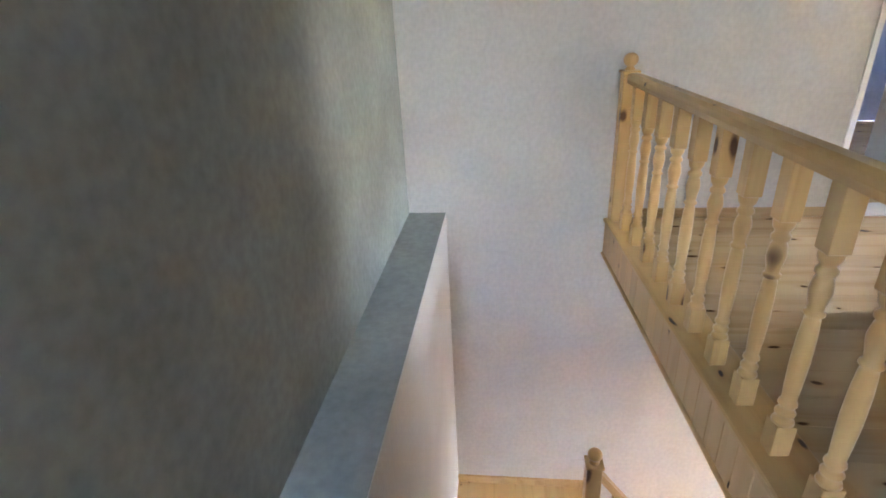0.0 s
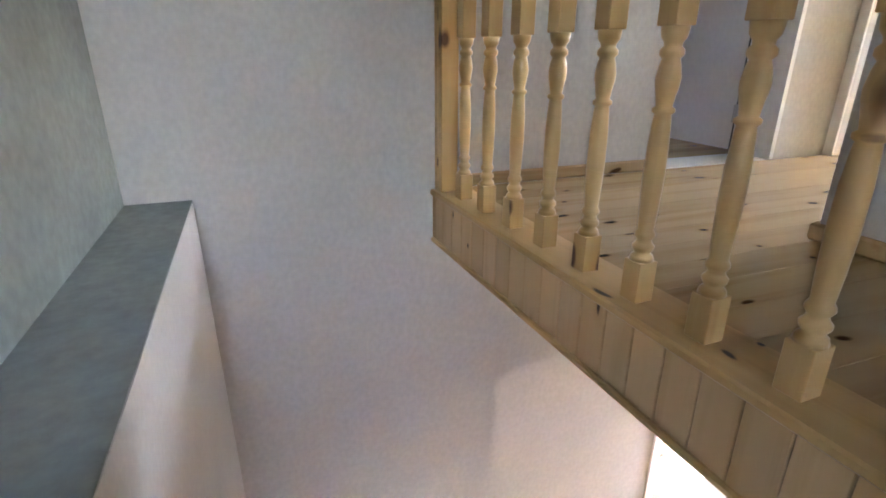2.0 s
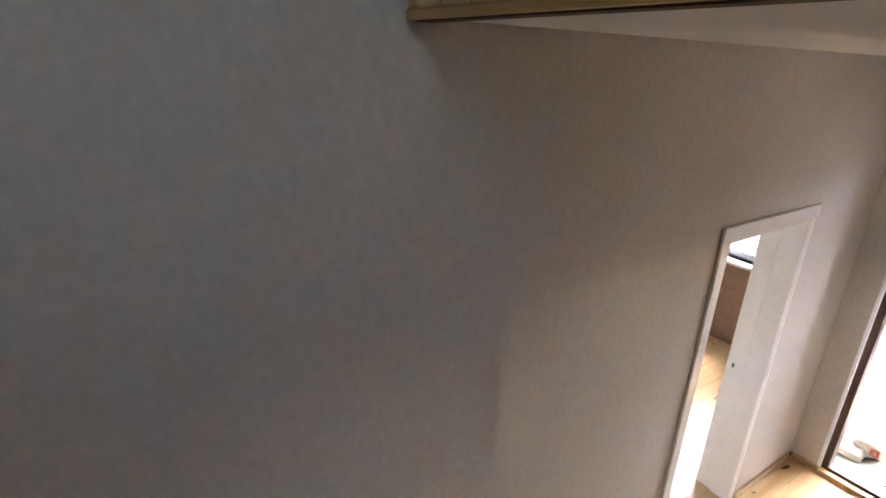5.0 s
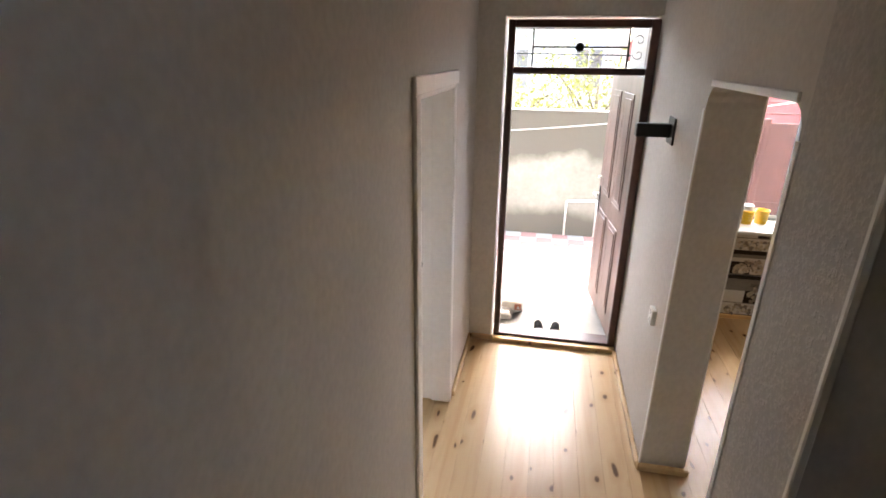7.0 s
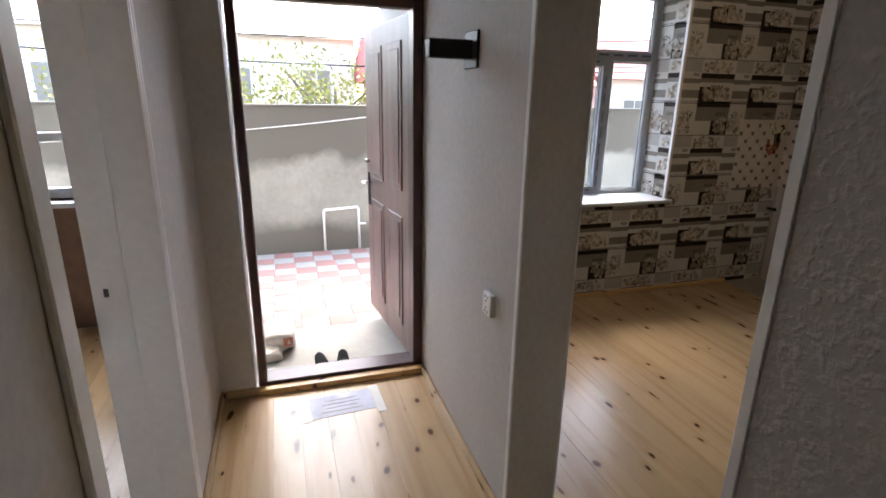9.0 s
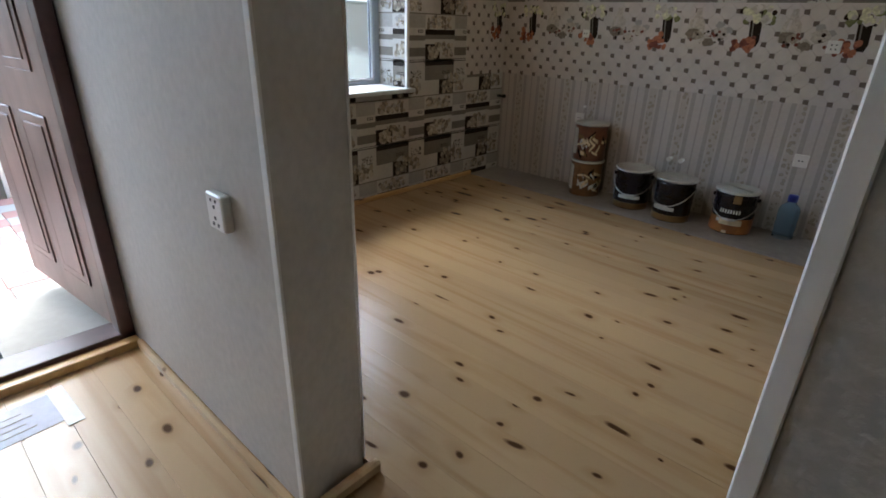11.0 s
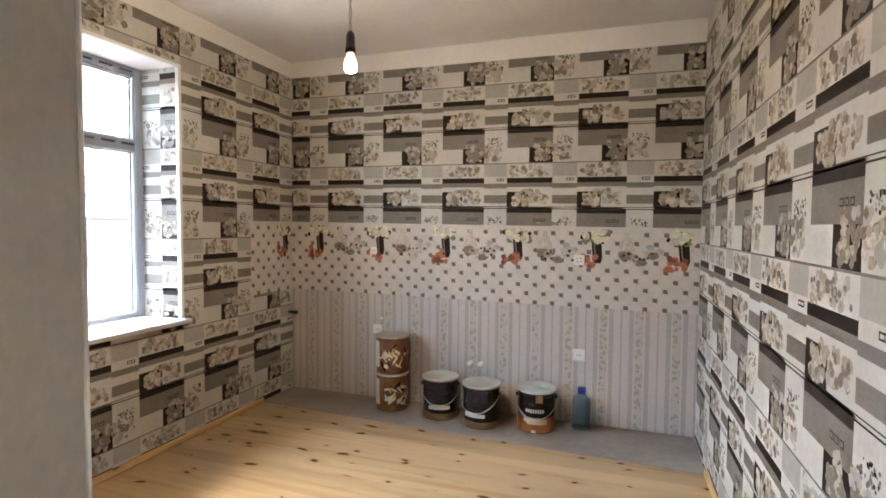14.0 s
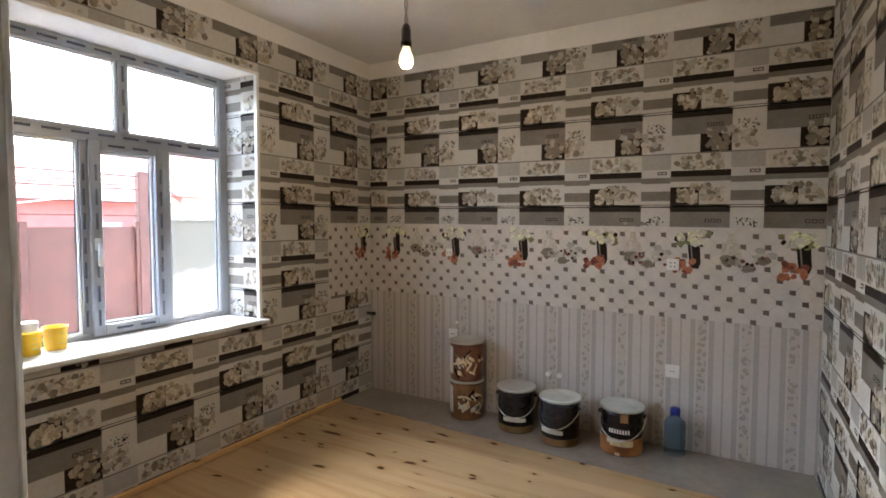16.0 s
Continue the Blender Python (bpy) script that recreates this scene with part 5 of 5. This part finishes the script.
# ---- upstairs door leaf and bedroom window ----
ud = thing("door_3", (2.85, 1.05, UP), "white bedroom door standing open on the upper floor", "door", kind="structure")
part("jamb", bx(1.98, NY - 0.012, UP, 2.01, 1.17, UP + 2.03), "white_paint", ud)
part("jamb", bx(2.82, NY - 0.012, UP, 2.85, 1.17, UP + 2.03), "white_paint", ud)
part("jamb", bx(2.01, NY - 0.012, UP + 2.0, 2.82, 1.17, UP + 2.03), "white_paint", ud)
lf = part("leaf", bx(2.83, 1.19, UP + 0.01, 2.87, 1.99, UP + 1.99, bevel=0.003), "white_paint", ud)
part("hinge", bx(2.815, 1.165, UP + 0.18, 2.835, 1.195, UP + 0.29), "steel", ud)
part("hinge_gap", bx(2.826, 1.172, UP + 0.01, 2.830, 1.188, UP + 1.99), "slot_dark", ud)
for dims in ((3.285, -0.20, UP, 3.31, -0.12, UP + 2.17), (3.285, 0.84, UP, 3.31, NY, UP + 2.17), (3.285, -0.12, UP + 2.1, 3.31, 0.84, UP + 2.17)):
    tagged(finish("trim", bx(*dims, bevel=0.004), "white_paint"), "white casing of the bedroom doorway", "trim", kind="structure")
wi = thing("window_2", (6.25, 0.25, UP + 0.85), "white plastic bedroom window", "window", kind="structure")
for dims in ((6.22, -0.1, UP + 0.85, 6.28, -0.03, UP + 1.95), (6.22, 0.83, UP + 0.85, 6.28, 0.9, UP + 1.95), (6.22, -0.03, UP + 0.85, 6.28, 0.83, UP + 0.92), (6.22, -0.03, UP + 1.88, 6.28, 0.83, UP + 1.95)):
    part("frame_bar", bx(*dims, bevel=0.004), "pvc", wi)
# unseen window, added and sized to let sky light into the north bedroom
wi = thing("added_window", (3.3, 3.7, UP + 1.10), "unseen white window added to light the upstairs bedroom", "window", kind="structure")
for dims in ((3.0, 3.66, UP + 1.10, 3.06, 3.72, UP + 1.6), (3.54, 3.66, UP + 1.10, 3.60, 3.72, UP + 1.6), (3.06, 3.66, UP + 1.10, 3.54, 3.72, UP + 1.16), (3.06, 3.66, UP + 1.54, 3.54, 3.72, UP + 1.6)):
    part("frame_bar", bx(*dims, bevel=0.004), "pvc", wi)
wi = thing("window_3", (5.5, 2.5, 0.92), "white plastic side room window", "window", kind="structure")
for dims in ((5.45, 1.75, 0.92, 5.51, 1.82, 2.45), (5.45, 3.23, 0.92, 5.51, 3.3, 2.45), (5.45, 1.82, 0.92, 5.51, 3.23, 0.99), (5.45, 1.82, 2.38, 5.51, 3.23, 2.45), (5.45, 2.5, 0.99, 5.51, 2.57, 2.38), (5.45, 1.82, 1.3, 5.51, 2.5, 1.36)):
    part("frame_bar", bx(*dims, bevel=0.004), "pvc", wi)

# ---- the yard ----
GZ = -0.12
bm = bmesh.new()
vs = [bm.verts.new(p) for p in ((-600, -600, -0.35), (600, -600, -0.35), (600, 600, -0.35), (-600, 600, -0.35))]
bm.faces.new(vs)
tagged(finish("ground", bm, "earth"), "bare brown earth round the houses", "ground", kind="structure")
boxes("porch_slab", [(4.33, -0.26, -0.30, 4.98, 1.12, -0.03)], "porch", "smooth pale concrete porch step", "step")
yard = boxes("pavement", [(4.98, -0.5, -0.34, 5.36, 1.12, GZ - 0.02), (5.36, -6.0, -0.34, 7.45, 8.0, GZ - 0.02)], "concrete", "yard paved with pink and pale grey blocks", "paving")
YX = 7.32
wall = thing("yard_wall", (YX, 0, GZ), "grey cement-rendered yard wall with a damp upper band", "wall", kind="structure")
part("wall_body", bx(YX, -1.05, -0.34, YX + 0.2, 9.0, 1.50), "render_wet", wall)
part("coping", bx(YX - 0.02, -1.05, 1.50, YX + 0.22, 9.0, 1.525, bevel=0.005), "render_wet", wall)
pf = thing("water_pipe", (YX - 0.05, -0.2, GZ), "white plastic pipe bent into a frame at the wall", "pipe")
bm = bmesh.new()
tube(bm, [(YX - 0.05, 0.06, GZ - 0.02), (YX - 0.05, 0.06, 0.34), (YX - 0.05, 0.05, 0.36), (YX - 0.05, -0.32, 0.38), (YX - 0.05, -0.335, 0.36), (YX - 0.05, -0.34, GZ - 0.02)], 0.016, 8)
part("pipe", bm, "plastic_white", pf)
bm = bmesh.new()
tube(bm, [(YX - 0.05, -0.337, 0.18), (YX - 0.05, -0.42, 0.18)], 0.013, 8)
part("tap_stub", bm, "plastic_white", pf)
cl = thing("clothes_line", (YX - 0.2, 0.5, 1.35), "thin white line sagging along the yard wall", "line")
bm = bmesh.new()
tube(bm, [(YX - 0.03, 3.2 - 0.25 * k, 1.12 + 0.0009 * (k - 4) ** 2 + 0.012 * k) for k in range(25)], 0.006, 5)
part("line", bm, "plastic_white", cl)

# kitchen-side view of the yard: a red sheet gate, and the wall going on
gt = thing("metal_gate", (7.35, -2.2, GZ), "rust-red sheet metal gate with a frame of posts", "gate")
GX = 7.30


def gate_panel(y0, y1, top):
    part("sheet", bx(GX, y0, GZ, GX + 0.02, y1, top), "red_sheet", gt)
    for y in (y0, y1):
        part("post", bx(GX - 0.03, y - 0.03, GZ - 0.02, GX + 0.03, y + 0.03, top + 0.05, bevel=0.004), "red_sheet", gt)
    part("rail", bx(GX - 0.02, y0 + 0.03, 0.45, GX, y1 - 0.03, 0.49), "red_sheet", gt)


gate_panel(-2.12, -1.12, 1.45)
gate_panel(-3.14, -2.18, 1.45)
part("tall_post", bx(GX - 0.04, -3.24, GZ - 0.02, GX + 0.04, -3.14, 2.0, bevel=0.006), "red_sheet", gt)
for k in range(4):
    part("guard_bar", bx(GX - 0.008, -3.14, 1.55 + 0.13 * k, GX + 0.008, -1.12, 1.566 + 0.13 * k), "red_sheet", gt)
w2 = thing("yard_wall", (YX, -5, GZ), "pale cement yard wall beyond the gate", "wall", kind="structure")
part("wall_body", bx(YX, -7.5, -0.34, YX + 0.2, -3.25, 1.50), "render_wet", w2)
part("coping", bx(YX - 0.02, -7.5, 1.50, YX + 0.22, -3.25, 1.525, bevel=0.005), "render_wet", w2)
part("side_wall", bx(5.5, -7.7, -0.34, YX + 0.2, -7.5, 1.6), "concrete", w2)


def house(at, w, d, h, wall_mat, roof_mat, label, arched=0):
    """A low house: walls, pitched roof with eaves, and windows on the side facing the yard."""
    x, y, z = at
    ho = thing("house", at, label, "house")
    part("wall", bx(x, y - w / 2, z, x + d, y + w / 2, z + h), wall_mat, ho)
    bm = bmesh.new()
    o = 0.4
    a = [bm.verts.new(p) for p in ((x - o, y - w / 2 - o, z + h), (x + d + o, y - w / 2 - o, z + h), (x + d + o, y + w / 2 + o, z + h), (x - o, y + w / 2 + o, z + h))]
    r = [bm.verts.new(p) for p in ((x + d / 2, y - w / 2 - o, z + h + d * 0.28), (x + d / 2, y + w / 2 + o, z + h + d * 0.28))]
    bm.faces.new(a[::-1])
    bm.faces.new((a[0], a[3], r[1], r[0]))
    bm.faces.new((a[1], r[0], r[1], a[2]))
    bm.faces.new((a[0], r[0], a[1]))
    bm.faces.new((a[3], a[2], r[1]))
    part("roof", bm, roof_mat, ho)
    n = max(2, int(w / 2.4))
    for k in range(n):
        cy = y - w / 2 + w * (k + 0.5) / n
        wd = part("window", bx(x - 0.05, cy - 0.5, z + h * 0.35, x - 0.01, cy + 0.5, z + h * 0.78), "pvc", ho)
        part("pane", bx(x - 0.06, cy - 0.42, z + h * 0.39, x - 0.05, cy - 0.02, z + h * 0.74), "w_grey", wd)
        part("pane", bx(x - 0.06, cy + 0.02, z + h * 0.39, x - 0.05, cy + 0.42, z + h * 0.74), "w_grey", wd)
    return ho


house((15.0, -5.2, -0.3), 5.5, 5.0, 2.3, "red_roof", "red_roof", "low red-painted house with a red metal roof")
house((17.0, -14.0, -0.3), 8.0, 6.0, 2.6, "facade", "red_roof", "pale house with a dull red roof")
house((19.0, 4.0, -0.3), 12.0, 7.0, 3.6, "facade", "lid_grey", "pale house with a grey roof and many windows")
house((24.0, 20.0, -0.3), 12.0, 7.0, 3.4, "facade", "red_roof", "pale house with a red roof")


def shrub(at, h, spread, seed, label, leaves=2200):
    rnd = random.Random(seed)
    t = thing("tree", at, label, "tree")
    x, y, z = at
    bm = bmesh.new()
    tips = []
    lathe(bm, [(0.09, z), (0.07, z + h * 0.25), (0.045, z + h * 0.5), (0.02, z + h * 0.7)], x, y, 8)
    for k in range(9):
        a = k * 2.4 + rnd.uniform(-0.3, 0.3)
        s0 = Vector((x, y, z + h * (0.2 + 0.04 * k)))
        e = s0 + Vector((math.cos(a) * spread * rnd.uniform(0.5, 1), math.sin(a) * spread * rnd.uniform(0.5, 1), h * rnd.uniform(0.2, 0.45)))
        mid = (s0 + e) / 2 + Vector((0, 0, 0.08))
        tube(bm, [s0, mid, e], 0.018, 6)
        tips += [mid, e, (mid + e) / 2]
    part("trunk", bm, "bark", t)
    verts, faces = [], []
    for k in range(leaves):
        c = rnd.choice(tips) + Vector((rnd.gauss(0, spread * 0.26), rnd.gauss(0, spread * 0.26), rnd.gauss(0, h * 0.10)))
        s = rnd.uniform(0.025, 0.055)
        u = Vector((rnd.gauss(0, 1), rnd.gauss(0, 1), rnd.gauss(0, 1))).normalized()
        v = u.cross(Vector((rnd.gauss(0, 1), rnd.gauss(0, 1), rnd.gauss(0, 1)))).normalized()
        i = len(verts)
        verts += [c - u * s, c + v * s * 0.45, c + u * s, c - v * s * 0.45]
        faces.append((i, i + 1, i + 2, i + 3))
    me = bpy.data.meshes.new("crown")
    me.from_pydata([tuple(p) for p in verts], [], faces)
    me.materials.append(MAT["foliage"])
    cr = new("crown", me)
    cr.parent = t
    cr.matrix_parent_inverse = t.matrix_basis.inverted()


shrub((9.2, 1.0, -0.3), 2.6, 1.1, 1, "yellow-green leafy bush behind the wall")
shrub((9.8, -0.4, -0.3), 2.9, 1.0, 2, "yellow-green leafy bush behind the wall")
shrub((10.4, 2.4, -0.3), 2.8, 1.2, 3, "yellow-green leafy bush behind the wall")

for y in (-15.0, 15.0):
    po = thing("utility_pole", (12.3, y, -0.3), "tall weathered timber utility pole", "pole", "utility poles behind the yard")
    bm = bmesh.new()
    lathe(bm, [(0.12, -0.35), (0.11, 2.0), (0.09, 5.2)], 12.3, y, 10)
    part("pole", bm, "bark", po)
    part("cross_arm", bx(11.7, y - 0.05, 4.3, 12.9, y + 0.05, 4.4), "bark", po)
for k, (za, zb, sag) in enumerate(((3.0, 3.2, 0.9), (3.6, 3.4, 0.8), (4.1, 4.1, 0.9), (2.6, 3.0, 0.6))):
    ca = thing("overhead_cable", (12.3, -15.0, za), "black cable strung between poles behind the yard", "cable", "cables behind the yard")
    bm = bmesh.new()
    tube(bm, [(12.3, -15 + 1.5 * j, za + (zb - za) * j / 20 - sag * (1 - ((j - 10) / 10) ** 2)) for j in range(21)], 0.014, 5)
    part("cable", bm, "black_iron", ca)


def shoe(y, turn):
    sh = thing("shoe", (4.38, y, -0.03), "black slip-on shoe standing on the porch", "shoe", "pair of shoes on the porch")
    m = Matrix.Translation((4.38, y, -0.03)) @ Matrix.Rotation(radians(turn), 4, "Z")

    def half_width(u):
        return 0.050 - 0.021 * u

    # the vamp rises from the toe to the instep and stays open at the heel
    bm = bmesh.new()
    secs = []
    for k in range(8):
        u = 0.34 + 0.66 * k / 7
        top = 0.046 - 0.026 * ((u - 0.34) / 0.66) ** 1.4
        w = half_width(u) * (0.55 if k == 7 else 1)
        secs.append([bm.verts.new((-0.13 + 0.26 * u, w * math.cos(a), 0.016 + top * math.sin(a) ** 0.7)) for a in [math.pi * j / 8 for j in range(9)]])
    for a, b in zip(secs, secs[1:]):
        for j in range(8):
            bm.faces.new((a[j], a[j + 1], b[j + 1], b[j])).smooth = True
    bm.faces.new(secs[-1][::-1])
    bmesh.ops.transform(bm, matrix=m, verts=bm.verts)
    part("upper", bm, "shoe_black", sh)
    for name, z0, z1, inset, mat in (("sole", 0.0, 0.018, 0.0, "shoe_black"), ("insole", 0.018, 0.022, 0.010, "insole_grey")):
        bm = bmesh.new()
        us = [inset * 3 + (1 - inset * 6) * k / 10 for k in range(11)]
        ring = [(-0.13 + 0.26 * u, half_width(u) * (0.6 if u in (us[0], us[-1]) else 1) - inset) for u in us]
        ring = ring + [(x, -w) for x, w in ring[::-1]]
        low, high = [bm.verts.new((x, w, z0)) for x, w in ring], [bm.verts.new((x, w, z1)) for x, w in ring]
        bm.faces.new(low[::-1])
        bm.faces.new(high)
        for a in range(len(ring)):
            c = (a + 1) % len(ring)
            bm.faces.new((low[a], low[c], high[c], high[a]))
        bmesh.ops.transform(bm, matrix=m, verts=bm.verts)
        part(name, bm, mat, sh)


shoe(0.335, 4)
shoe(0.20, -5)


def sack(at, dims, seed, mat, name, label, category):
    rnd = random.Random(seed)
    sk = thing(name, at, label, category)
    bm = bmesh.new()
    bmesh.ops.create_icosphere(bm, subdivisions=3, radius=1.0)
    for v in bm.verts:
        p = v.co.copy()
        p = Vector([math.copysign(abs(c) ** 0.42, c) for c in p])
        p *= 1 + 0.24 * noise.noise(p * 2.1 + Vector((seed, 0, 0)))
        v.co = Vector((p.x * dims[0], p.y * dims[1], max(-1, p.z) * dims[2] + dims[2])) + Vector(at)
    for f in bm.faces:
        f.smooth = True
    part("bag", bm, mat, sk)
    return sk


cement = sack((4.76, 0.585, -0.03), (0.15, 0.10, 0.075), 3, "sack", "cement_bag", "crumpled pale paper bag with red print on the porch", "bag")
sack((4.60, 0.66, -0.03), (0.10, 0.09, 0.035), 9, "tape", "folded_bag", "flattened brown paper bag on the porch", "bag")

bm = bx(4.60, 0.50, 0.03, 4.612, 0.56, 0.09, bevel=0.003)
part("print_patch", bm, "sack_red", cement, "faded red print")

# ---- floors, piece by piece ----
planks("floor_hall", 1.20, DX - 0.02, -0.26, NY, 0.0, "varnished knotty pine plank floor in the hall")
planks("floor_opening", 1.945, 2.91, -0.51, -0.26, 0.0, "varnished knotty pine planks in the opening")
planks("floor_kitchen", 1.636, 4.93, -3.44, -0.51, 0.0, "varnished knotty pine plank floor in the kitchen")
planks("floor_side_room", 1.45, 5.33, 1.13, 4.1, 0.0, "varnished pine plank floor in the side room")
planks("floor_door", 2.42, 3.24, NY, 1.13, 0.0, "varnished pine planks in the doorway")
planks("floor_upper", 0.88, 6.2, -3.0, NY, UP - 0.005, "varnished knotty pine plank floor upstairs")
planks("floor_bedroom", 1.4, 4.4, NY, 3.6, UP - 0.006, "varnished pine plank floor in the bedroom")

# paving blocks
meshes = {}
for mat in ("paver_pink", "paver_grey"):
    bm = bx(-0.094, -0.104, -0.03, 0.094, 0.104, 0.0, bevel=0.004)
    me = bpy.data.meshes.new("paver")
    bm.to_mesh(me)
    bm.free()
    me.materials.append(MAT[mat])
    meshes[mat] = me
for i in range(12):
    for j in range(-10, 11):
        x, y = 5.08 + 0.19 * i, 0.10 + 0.21 * j
        if x < 5.46 and (y < -0.15 or y > 1.0):
            continue
        ob = new("paver", meshes["paver_pink" if (i + j) % 2 else "paver_grey"])
        ob.parent = yard
        ob.location = (x, y + (0.0 if i % 4 < 2 else 0.01), GZ + random.uniform(-0.002, 0.002))
